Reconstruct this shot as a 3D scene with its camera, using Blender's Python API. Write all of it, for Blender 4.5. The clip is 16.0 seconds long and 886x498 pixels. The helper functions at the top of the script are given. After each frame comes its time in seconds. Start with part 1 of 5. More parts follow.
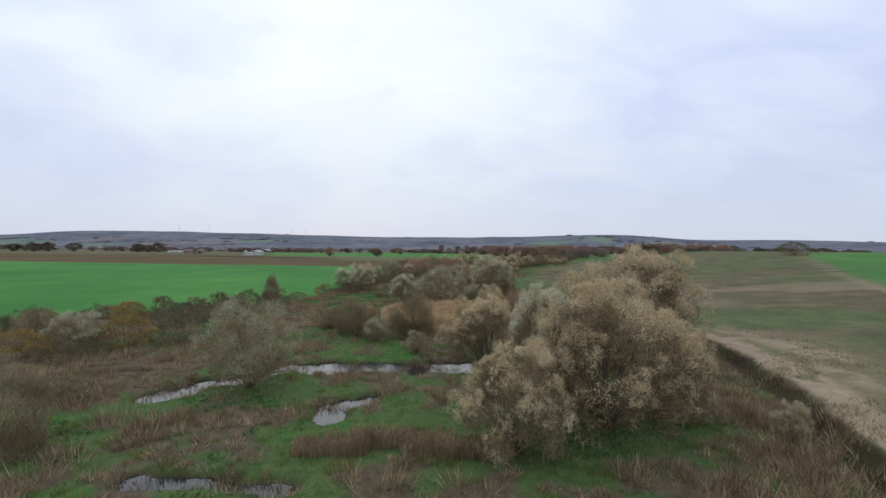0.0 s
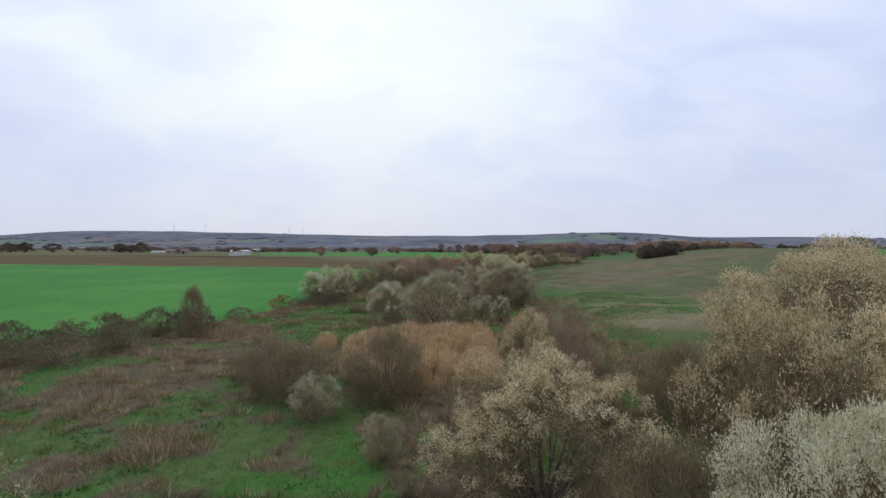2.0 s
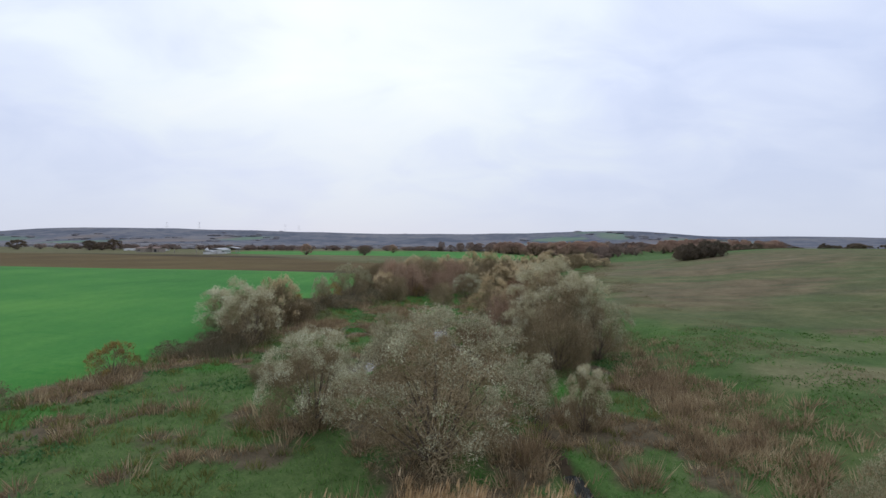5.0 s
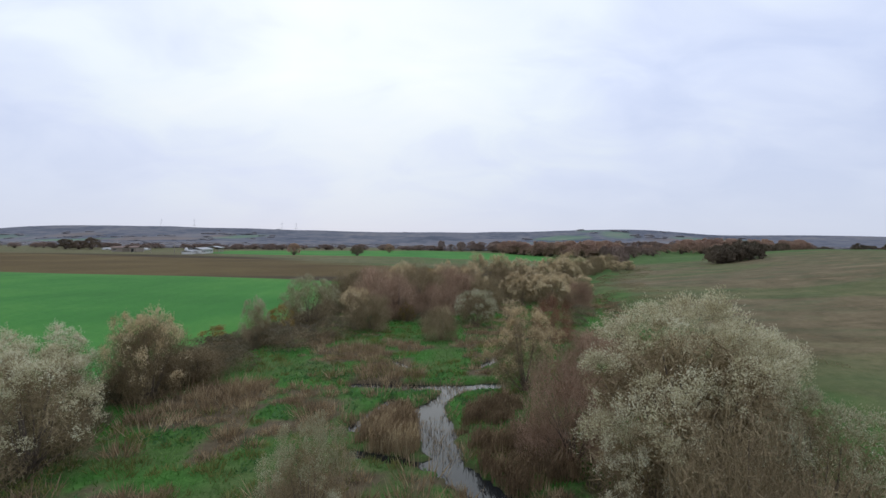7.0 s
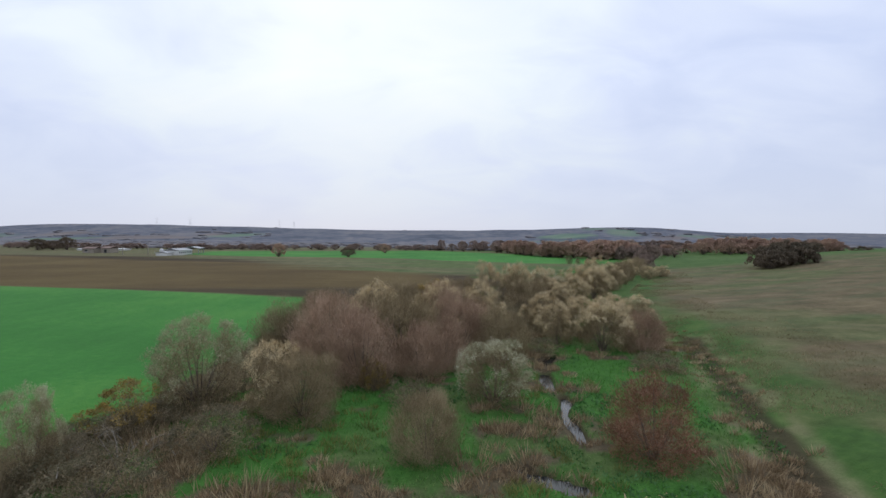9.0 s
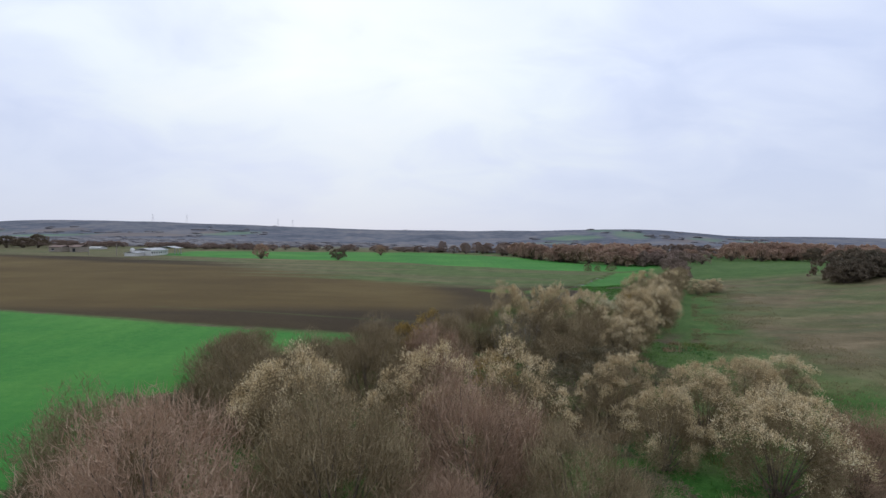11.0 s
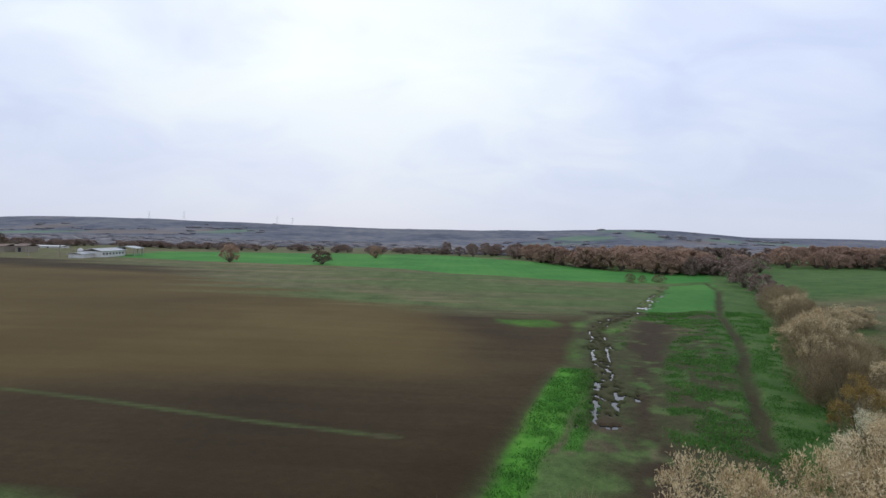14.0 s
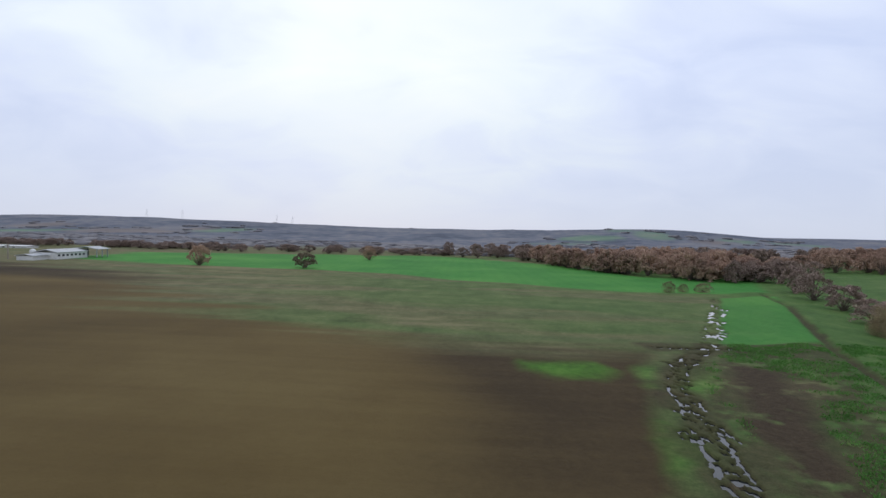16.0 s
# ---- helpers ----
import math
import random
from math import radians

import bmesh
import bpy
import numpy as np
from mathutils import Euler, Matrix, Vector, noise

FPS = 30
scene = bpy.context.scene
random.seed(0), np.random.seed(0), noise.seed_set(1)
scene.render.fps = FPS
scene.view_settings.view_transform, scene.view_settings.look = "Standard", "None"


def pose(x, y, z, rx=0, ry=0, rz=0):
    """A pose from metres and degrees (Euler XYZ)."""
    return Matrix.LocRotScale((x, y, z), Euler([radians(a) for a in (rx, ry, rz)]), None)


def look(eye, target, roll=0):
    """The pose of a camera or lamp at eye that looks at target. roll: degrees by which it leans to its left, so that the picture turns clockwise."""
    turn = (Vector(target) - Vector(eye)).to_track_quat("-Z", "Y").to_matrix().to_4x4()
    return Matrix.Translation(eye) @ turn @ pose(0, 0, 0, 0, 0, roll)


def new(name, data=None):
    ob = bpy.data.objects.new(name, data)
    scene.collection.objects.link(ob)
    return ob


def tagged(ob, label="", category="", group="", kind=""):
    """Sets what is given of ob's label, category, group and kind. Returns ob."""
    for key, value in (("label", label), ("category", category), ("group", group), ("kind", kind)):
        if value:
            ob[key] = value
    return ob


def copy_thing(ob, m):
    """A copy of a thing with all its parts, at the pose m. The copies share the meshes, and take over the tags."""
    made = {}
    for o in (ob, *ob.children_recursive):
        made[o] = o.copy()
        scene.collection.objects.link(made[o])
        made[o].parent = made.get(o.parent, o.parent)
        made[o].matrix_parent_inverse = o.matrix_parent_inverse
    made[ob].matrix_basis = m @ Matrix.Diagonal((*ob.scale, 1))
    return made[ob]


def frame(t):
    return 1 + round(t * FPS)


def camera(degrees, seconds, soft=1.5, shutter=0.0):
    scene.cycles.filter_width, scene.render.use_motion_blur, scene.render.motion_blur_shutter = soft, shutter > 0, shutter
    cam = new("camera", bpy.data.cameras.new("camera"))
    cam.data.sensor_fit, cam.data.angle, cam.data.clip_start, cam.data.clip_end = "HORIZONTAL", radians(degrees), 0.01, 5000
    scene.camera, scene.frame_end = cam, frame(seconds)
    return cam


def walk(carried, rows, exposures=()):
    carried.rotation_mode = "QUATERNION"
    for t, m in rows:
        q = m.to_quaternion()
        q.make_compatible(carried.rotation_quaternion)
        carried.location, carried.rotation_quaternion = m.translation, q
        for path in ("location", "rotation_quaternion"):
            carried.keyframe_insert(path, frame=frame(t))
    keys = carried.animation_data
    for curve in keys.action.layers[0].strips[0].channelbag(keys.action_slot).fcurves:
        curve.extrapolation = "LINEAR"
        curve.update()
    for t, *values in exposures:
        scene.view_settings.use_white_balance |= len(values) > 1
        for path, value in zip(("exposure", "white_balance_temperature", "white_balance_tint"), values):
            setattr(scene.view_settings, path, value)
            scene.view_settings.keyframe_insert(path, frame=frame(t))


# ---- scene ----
cam = camera(84.6, 16.0)
PATH = [
    (0, (1.229, 2.552, 10.342), (1.192, 4.552, 10.315), 0.4),
    (0.5, (1.25, 8.429, 10.3), (1.213, 10.428, 10.27), 0.3),
    (1, (1.257, 14.335, 10.183), (1.219, 16.334, 10.154), 0.4),
    (1.5, (1.174, 20.047, 10.001), (1.135, 22.047, 9.97), 0.1),
    (2, (1.052, 25.914, 9.905), (1.014, 27.913, 9.873), 0.1),
    (2.5, (1.018, 31.656, 9.737), (0.978, 33.656, 9.705), 0.1),
    (3, (1.039, 37.414, 9.645), (0.999, 39.414, 9.611), 0.2),
    (3.5, (0.775, 43.064, 9.508), (0.734, 45.063, 9.474), 0.2),
    (4, (0.588, 48.871, 9.467), (0.546, 50.87, 9.431), 0.3),
    (6.5, (0.033, 77.57, 9.788), (-0.005, 79.569, 9.746), 0.3),
    (7, (0.06, 83.267, 9.916), (0.02, 85.266, 9.871), 0.4),
    (7.5, (0.11, 88.985, 10.063), (0.071, 90.984, 10.018), 0.5),
    (8, (0.197, 94.939, 10.328), (0.157, 96.938, 10.279), 0.3),
    (8.5, (0.214, 100.796, 10.569), (0.171, 102.794, 10.517), 0.3),
    (9, (0.147, 106.784, 10.758), (0.103, 108.783, 10.704), 0.3),
    (11.5, (-0.381, 136.83, 11.543), (-0.433, 138.829, 11.489), 1.0),
    (12, (-0.695, 142.808, 11.654), (-0.749, 144.806, 11.599), 1.0),
    (12.5, (-0.897, 148.583, 11.722), (-0.952, 150.581, 11.665), 1.1),
    (13, (-1.034, 154.334, 11.876), (-1.095, 156.332, 11.82), 1.2),
    (13.5, (-1.257, 159.885, 11.893), (-1.319, 161.883, 11.835), 1.3),
    (14, (-1.243, 165.601, 11.908), (-1.309, 167.599, 11.85), 1.3),
    (14.5, (-1.279, 171.369, 11.97), (-1.348, 173.367, 11.913), 1.3),
    (15, (-1.368, 177.092, 12.041), (-1.441, 179.09, 11.982), 1.3),
    (15.5, (-1.279, 182.647, 12.035), (-1.355, 184.645, 11.974), 1.4),
    (16, (-1.241, 188.401, 12.027), (-1.32, 190.399, 11.966), 1.4),
]
walk(cam, [(t, look(eye, target, roll)) for t, eye, target, roll in PATH])

# ---- world and light: a bright overcast sky ----
SUN_ELEVATION, SUN_TURN = radians(28), radians(-14)
SUN_WAY = (math.sin(SUN_TURN) * math.cos(SUN_ELEVATION), math.cos(SUN_TURN) * math.cos(SUN_ELEVATION), math.sin(SUN_ELEVATION))
world = bpy.data.worlds.new("overcast_sky")
scene.world = world
world.use_nodes = True
nt = world.node_tree
nt.nodes.clear()


def node(tree, kind, links=None, **values):
    """A node with its inputs set or linked by name or number."""
    n = tree.nodes.new(kind)
    for key, value in values.items():
        if key == "op":
            n.operation = value
        elif key == "blend":
            n.blend_type = value
        else:
            n.inputs[key.replace("_", " ")].default_value = value
    for key, value in (links or {}).items():
        if isinstance(value, (int, float)):
            n.inputs[key].default_value = value
        else:
            tree.links.new(value, n.inputs[key])
    return n


def maths(tree, op, a, b=0.0):
    n = tree.nodes.new("ShaderNodeMath")
    n.operation = op
    for i, v in enumerate((a, b)):
        if isinstance(v, (int, float)):
            n.inputs[i].default_value = v
        else:
            tree.links.new(v, n.inputs[i])
    return n.outputs[0]


def mix(tree, fac, a, b):
    n = tree.nodes.new("ShaderNodeMixRGB")
    for i, v in enumerate((fac, a, b)):
        if isinstance(v, (int, float)):
            n.inputs[i].default_value = v
        elif isinstance(v, tuple):
            n.inputs[i].default_value = (*v, 1)
        else:
            tree.links.new(v, n.inputs[i])
    return n.outputs[0]


def ramp(tree, fac, stops):
    n = tree.nodes.new("ShaderNodeValToRGB")
    while len(n.color_ramp.elements) < len(stops):
        n.color_ramp.elements.new(0.5)
    for e, (p, c) in zip(n.color_ramp.elements, stops):
        e.position, e.color = p, (*c, 1) if isinstance(c, tuple) else (c, c, c, 1)
    tree.links.new(fac, n.inputs[0])
    return n.outputs[0]


def noise_tex(tree, vector, scale, detail=4.0, rough=0.55, distortion=0.0):
    n = node(tree, "ShaderNodeTexNoise", {"Vector": vector} if vector else {}, Scale=scale, Detail=detail, Roughness=rough, Distortion=distortion)
    return n.outputs["Fac"]


sky = nt.nodes.new("ShaderNodeTexSky")
sky.sky_type, sky.sun_disc = "NISHITA", False
sky.sun_elevation, sky.sun_rotation = SUN_ELEVATION, SUN_TURN
coord = nt.nodes.new("ShaderNodeTexCoord")
sep = node(nt, "ShaderNodeSeparateXYZ", {0: coord.outputs["Generated"]})
lift = maths(nt, "ADD", maths(nt, "MAXIMUM", sep.outputs[2], 0.0), 0.4)
flat = node(nt, "ShaderNodeCombineXYZ", {0: maths(nt, "DIVIDE", sep.outputs[0], lift), 1: maths(nt, "DIVIDE", sep.outputs[1], lift)})
broad = noise_tex(nt, flat.outputs[0], 0.9, 3.0, 0.5, 0.6)
streak = nt.nodes.new("ShaderNodeMapping")
streak.inputs["Scale"].default_value = (1.0, 1.5, 1.0)
streak.inputs["Rotation"].default_value = (0, 0, 0.6)
nt.links.new(flat.outputs[0], streak.inputs[0])
fine = noise_tex(nt, streak.outputs[0], 2.6, 7.0, 0.5, 0.5)
toward = node(nt, "ShaderNodeVectorMath", {0: coord.outputs["Generated"]}, op="DOT_PRODUCT")
toward.inputs[1].default_value = SUN_WAY
glow = maths(nt, "POWER", maths(nt, "MAXIMUM", toward.outputs["Value"], 0.0), 10.0)
cover = maths(nt, "ADD", maths(nt, "MULTIPLY", broad, 0.55), maths(nt, "MULTIPLY", fine, 0.42))
cover = maths(nt, "ADD", cover, maths(nt, "MULTIPLY", glow, 0.2))
cloud = ramp(nt, cover, [(0.38, (0.58, 0.67, 0.92)), (0.49, (0.71, 0.79, 1.0)), (0.6, (0.85, 0.93, 1.0)), (0.72, (0.92, 0.98, 1.0))])
low = ramp(nt, sep.outputs[2], [(0.0, (1, 1, 1)), (0.12, 0.55), (0.3, 0.0)])
cloud = mix(nt, low, cloud, (0.61, 0.665, 0.81))
veil = nt.nodes.new("ShaderNodeBackground")
nt.links.new(cloud, veil.inputs[0])
veil.inputs[1].default_value = 1.02
clear = nt.nodes.new("ShaderNodeBackground")
nt.links.new(sky.outputs[0], clear.inputs[0])
clear.inputs[1].default_value = 0.1
both = node(nt, "ShaderNodeMixShader", {0: 0.95, 1: clear.outputs[0], 2: veil.outputs[0]})
out = node(nt, "ShaderNodeOutputWorld", {0: both.outputs[0]})

sun_data = bpy.data.lights.new("sun", "SUN")
sun_data.energy, sun_data.angle, sun_data.color = 0.6, radians(90), (1.0, 0.97, 0.93)
sun = new("sun", sun_data)
sun.matrix_world = look([90 * c for c in SUN_WAY], (0, 0, 0))


# ---- materials ----
def material(name, rough=0.9, spec=0.2):
    m = bpy.data.materials.new(name)
    m.use_nodes = True
    b = m.node_tree.nodes["Principled BSDF"]
    b.inputs["Roughness"].default_value = rough
    b.inputs["Specular IOR Level"].default_value = spec
    return m, m.node_tree, b


def bump(tree, b, height, strength, distance):
    n = node(tree, "ShaderNodeBump", {"Height": height}, Strength=strength, Distance=distance)
    tree.links.new(n.outputs[0], b.inputs["Normal"])


def foliage(name, stops, patch=0.5, rough=0.75, thin=0.25):
    """Leaves, twigs or blades: a colour for each island, shifted in patches and from plant to plant."""
    m, t, b = material(name, rough, 0.25)
    geo = t.nodes.new("ShaderNodeNewGeometry")
    info = t.nodes.new("ShaderNodeObjectInfo")
    spots = noise_tex(t, geo.outputs["Position"], patch, 3.0)
    a = maths(t, "MULTIPLY", geo.outputs["Random Per Island"], 0.5)
    c = maths(t, "MULTIPLY", maths(t, "SUBTRACT", spots, 0.5), 1.3)
    d = maths(t, "MULTIPLY", info.outputs["Random"], 0.3)
    f = maths(t, "ADD", maths(t, "ADD", a, c), maths(t, "ADD", d, 0.1))
    colour = ramp(t, f, stops)
    t.links.new(colour, b.inputs["Base Color"])
    if thin:
        through_leaf = node(t, "ShaderNodeBsdfTranslucent", {0: colour})
        mixed = node(t, "ShaderNodeMixShader", {0: thin, 1: b.outputs[0], 2: through_leaf.outputs[0]})
        t.links.new(mixed.outputs[0], t.nodes["Material Output"].inputs[0])
    return m


def plain(name, colour, rough=0.8, vary=0.25, scale=3.0, spec=0.3, relief=0.0):
    m, t, b = material(name, rough, spec)
    geo = t.nodes.new("ShaderNodeNewGeometry")
    f = noise_tex(t, geo.outputs["Position"], scale, 6.0, 0.65)
    lo = tuple(c * (1 - vary) for c in colour)
    hi = tuple(min(1, c * (1 + vary)) for c in colour)
    t.links.new(ramp(t, f, [(0.3, lo), (0.7, hi)]), b.inputs["Base Color"])
    if relief:
        bump(t, b, f, 0.6, relief)
    return m


BARK = plain("bark", (0.15, 0.12, 0.095), 0.95, 0.4, 6.0, 0.1, 0.03)
PALE_BARK = plain("pale_bark", (0.26, 0.23, 0.185), 0.9, 0.3, 5.0, 0.1, 0.02)
TWIG = foliage("grey_twigs", [(0.0, (0.150, 0.109, 0.056)), (0.5, (0.268, 0.204, 0.111)), (1.0, (0.453, 0.363, 0.212))], thin=0)
RED_TWIG = foliage("red_twigs", [(0.0, (0.228, 0.145, 0.093)), (0.5, (0.377, 0.251, 0.165)), (1.0, (0.574, 0.404, 0.278))], thin=0)
TWIG_TIP = foliage("grey_twig_tips", [(0.0, (0.220, 0.165, 0.116)), (0.5, (0.363, 0.281, 0.209)), (1.0, (0.550, 0.451, 0.352))], thin=0)
SILVER = foliage("silver_leaves", [(0.0, (0.349, 0.307, 0.172)), (0.3, (0.543, 0.489, 0.301)), (0.6, (0.659, 0.619, 0.418)), (1.0, (0.814, 0.787, 0.593))], patch=0.9)
CREAM = foliage("cream_leaves", [(0.0, (0.306, 0.214, 0.107)), (0.3, (0.502, 0.376, 0.203)), (0.6, (0.726, 0.585, 0.353)), (1.0, (0.902, 0.795, 0.561))], patch=0.9)
SAGE = foliage("sage_leaves", [(0.0, (0.202, 0.195, 0.101)), (0.4, (0.363, 0.350, 0.202)), (0.8, (0.578, 0.551, 0.370)), (1.0, (0.807, 0.773, 0.592))], patch=0.9)
PALE_SAGE = foliage("pale_sage_leaves", [(0.0, (0.254, 0.237, 0.139)), (0.4, (0.448, 0.427, 0.272)), (0.8, (0.688, 0.671, 0.458)), (1.0, (0.920, 0.920, 0.723))], patch=0.9)
FRESH = foliage("fresh_grass_blades", [(0.0, (0.04, 0.11, 0.02)), (0.4, (0.07, 0.20, 0.033)), (0.8, (0.115, 0.275, 0.055)), (1.0, (0.23, 0.30, 0.10))], patch=0.3)
RUSH = foliage("rush_stems", [(0.0, (0.090, 0.102, 0.030)), (0.5, (0.180, 0.186, 0.054)), (1.0, (0.336, 0.318, 0.108))], patch=0.4)
RUST_TWIG = foliage("rust_twigs", [(0.0, (0.168, 0.078, 0.045)), (0.5, (0.288, 0.143, 0.083)), (1.0, (0.400, 0.218, 0.135))], thin=0)
RUSSET = foliage("russet_leaves", [(0.0, (0.135, 0.075, 0.048)), (0.5, (0.255, 0.143, 0.090)), (1.0, (0.405, 0.255, 0.165))])
OCHRE = foliage("ochre_leaves", [(0.0, (0.177, 0.128, 0.044)), (0.5, (0.332, 0.230, 0.070)), (1.0, (0.530, 0.363, 0.097))])
BRAMBLE = foliage("bramble_leaves", [(0.0, (0.078, 0.078, 0.042)), (0.5, (0.156, 0.137, 0.078)), (0.8, (0.247, 0.189, 0.117)), (1.0, (0.351, 0.260, 0.169))])
OAKLEAF = foliage("oak_leaves", [(0.0, (0.284, 0.185, 0.137)), (0.45, (0.419, 0.281, 0.208)), (0.75, (0.527, 0.362, 0.262)), (1.0, (0.460, 0.374, 0.227))], patch=0.06)
EVERGREEN = foliage("evergreen_leaves", [(0.0, (0.091, 0.078, 0.054)), (0.5, (0.168, 0.132, 0.090)), (1.0, (0.266, 0.198, 0.138))], patch=0.1)
# far woods: grey-brown, with some distance haze greyed into the base colour
FARWOOD = foliage("hazed_wood_leaves", [(0.0, (0.15, 0.142, 0.148)), (0.5, (0.19, 0.178, 0.182)), (1.0, (0.24, 0.22, 0.215))], patch=0.012, thin=0)
MIDWOOD = foliage("mid_wood_leaves", [(0.0, (0.190, 0.135, 0.108)), (0.5, (0.290, 0.209, 0.167)), (1.0, (0.400, 0.298, 0.234))], patch=0.02, thin=0)
REED = foliage("reed_stems", [(0.0, (0.238, 0.148, 0.068)), (0.35, (0.432, 0.287, 0.143)), (0.7, (0.605, 0.438, 0.242)), (1.0, (0.821, 0.658, 0.429))], patch=1.1)
SEDGE = foliage("sedge_blades", [(0.0, (0.119, 0.081, 0.045)), (0.4, (0.239, 0.168, 0.097)), (0.7, (0.379, 0.277, 0.158)), (1.0, (0.601, 0.490, 0.296))], patch=0.8)
GRASS = foliage("grass_blades", [(0.0, (0.063, 0.120, 0.030)), (0.35, (0.110, 0.218, 0.051)), (0.7, (0.163, 0.283, 0.076)), (1.0, (0.310, 0.338, 0.138))], patch=0.25)
WEED = foliage("weed_leaves", [(0.0, (0.05, 0.115, 0.036)), (0.5, (0.09, 0.20, 0.065)), (1.0, (0.15, 0.29, 0.11))], patch=0.5)
STRAW = foliage("straw_blades", [(0.0, (0.144, 0.126, 0.060)), (0.5, (0.264, 0.222, 0.120)), (1.0, (0.456, 0.372, 0.228))], patch=0.2)


def zone(t, name):
    n = t.nodes.new("ShaderNodeAttribute")
    n.attribute_name = name
    return n.outputs["Fac"]


def ground_material():
    """Marsh turf as the base; crop, ploughland, pasture, dry track, mud and haze-tinted far country take over by their
    zones.
    """
    m, t, b = material("ground", 0.95, 0.12)
    pos = t.nodes.new("ShaderNodeNewGeometry").outputs["Position"]
    n_big, n_mid, n_small, n_fine = (noise_tex(t, pos, s, 5.0, 0.6) for s in (0.03, 0.22, 1.6, 9.0))
    grit = maths(t, "ADD", maths(t, "MULTIPLY", n_small, 0.5), maths(t, "MULTIPLY", n_fine, 0.5))
    patchy = maths(t, "ADD", maths(t, "MULTIPLY", n_mid, 0.6), maths(t, "MULTIPLY", n_small, 0.4))
    turf = ramp(t, grit, [(0.3, (0.045, 0.075, 0.022)), (0.5, (0.086, 0.138, 0.04)), (0.72, (0.15, 0.20, 0.07))])
    sere = ramp(t, grit, [(0.3, (0.058, 0.046, 0.027)), (0.5, (0.122, 0.095, 0.057)), (0.72, (0.21, 0.168, 0.10))])
    lively = ramp(t, grit, [(0.3, (0.03, 0.085, 0.016)), (0.5, (0.055, 0.16, 0.028)), (0.72, (0.10, 0.24, 0.05))])
    turf = mix(t, zone(t, "fresh"), turf, lively)
    colour = mix(t, zone(t, "green"), sere, turf)
    # winter crop: drilled rows and tramlines
    rows = node(t, "ShaderNodeTexWave", {"Vector": pos}, Scale=0.09, Distortion=1.5, Detail=2.0)
    crop = ramp(t, maths(t, "ADD", maths(t, "MULTIPLY", n_big, 0.55), maths(t, "MULTIPLY", grit, 0.45)),
                [(0.34, (0.036, 0.15, 0.028)), (0.48, (0.054, 0.21, 0.039)), (0.6, (0.10, 0.275, 0.052))])
    crop = mix(t, maths(t, "MULTIPLY", rows.outputs["Fac"], 0.12), crop, (0.03, 0.13, 0.022))
    vivid = ramp(t, patchy, [(0.34, (0.03, 0.13, 0.012)), (0.5, (0.07, 0.26, 0.022)), (0.66, (0.14, 0.36, 0.045))])
    # bare ploughland
    till = t.nodes.new("ShaderNodeMapping")
    till.inputs["Rotation"].default_value = (0, 0, radians(24))
    till.inputs["Scale"].default_value = (0.05, 0.9, 1)
    t.links.new(pos, till.inputs[0])
    furrow = noise_tex(t, till.outputs[0], 0.55, 5.0, 0.6, 0.2)
    plough = ramp(t, maths(t, "ADD", maths(t, "MULTIPLY", n_big, 0.5), maths(t, "ADD", maths(t, "MULTIPLY", furrow, 0.18), maths(t, "MULTIPLY", grit, 0.32))),
                  [(0.33, (0.031, 0.0205, 0.0105)), (0.48, (0.050, 0.034, 0.0165)), (0.6, (0.075, 0.052, 0.0235))])
    loam = maths(t, "ADD", maths(t, "MULTIPLY", furrow, 0.2), maths(t, "ADD", maths(t, "MULTIPLY", n_big, 0.6), maths(t, "MULTIPLY", grit, 0.2)))
    plough = mix(t, zone(t, "loam"), plough, ramp(t, loam, [(0.36, (0.080, 0.053, 0.019)), (0.5, (0.110, 0.075, 0.027)), (0.62, (0.138, 0.098, 0.037))]))
    # rough pasture
    pasture = ramp(t, maths(t, "ADD", maths(t, "MULTIPLY", n_mid, 0.45), maths(t, "MULTIPLY", grit, 0.55)),
                   [(0.32, (0.08, 0.066, 0.034)), (0.46, (0.135, 0.106, 0.056)), (0.56, (0.185, 0.143, 0.08)), (0.7, (0.27, 0.205, 0.12))])
    swathe = t.nodes.new("ShaderNodeMapping")
    swathe.inputs["Rotation"].default_value = (0, 0, radians(12))
    swathe.inputs["Scale"].default_value = (0.03, 0.16, 1)
    t.links.new(pos, swathe.inputs[0])
    swathes = noise_tex(t, swathe.outputs[0], 1.0, 6.0, 0.62, 0.4)
    pasture = mix(t, ramp(t, swathes, [(0.47, 0.0), (0.62, 0.65)]), pasture, ramp(t, patchy, [(0.35, (0.075, 0.085, 0.04)), (0.6, (0.12, 0.13, 0.06)), (0.75, (0.19, 0.17, 0.095))]))
    pasture = mix(t, ramp(t, swathes, [(0.34, 0.6), (0.42, 0.0)]), pasture, (0.27, 0.205, 0.12))
    meadow = ramp(t, patchy, [(0.32, (0.035, 0.083, 0.018)), (0.5, (0.062, 0.135, 0.03)), (0.68, (0.112, 0.17, 0.047))])
    pasture = mix(t, zone(t, "lush"), pasture, meadow)
    pasture = mix(t, zone(t, "dry"), pasture, ramp(t, grit, [(0.3, (0.17, 0.13, 0.075)), (0.5, (0.27, 0.21, 0.125)), (0.72, (0.40, 0.32, 0.205))]))
    track = ramp(t, grit, [(0.3, (0.24, 0.18, 0.11)), (0.6, (0.43, 0.335, 0.215)), (0.75, (0.58, 0.47, 0.32))])
    mud = ramp(t, grit, [(0.3, (0.03, 0.021, 0.012)), (0.6, (0.066, 0.047, 0.027)), (0.75, (0.105, 0.08, 0.05))])
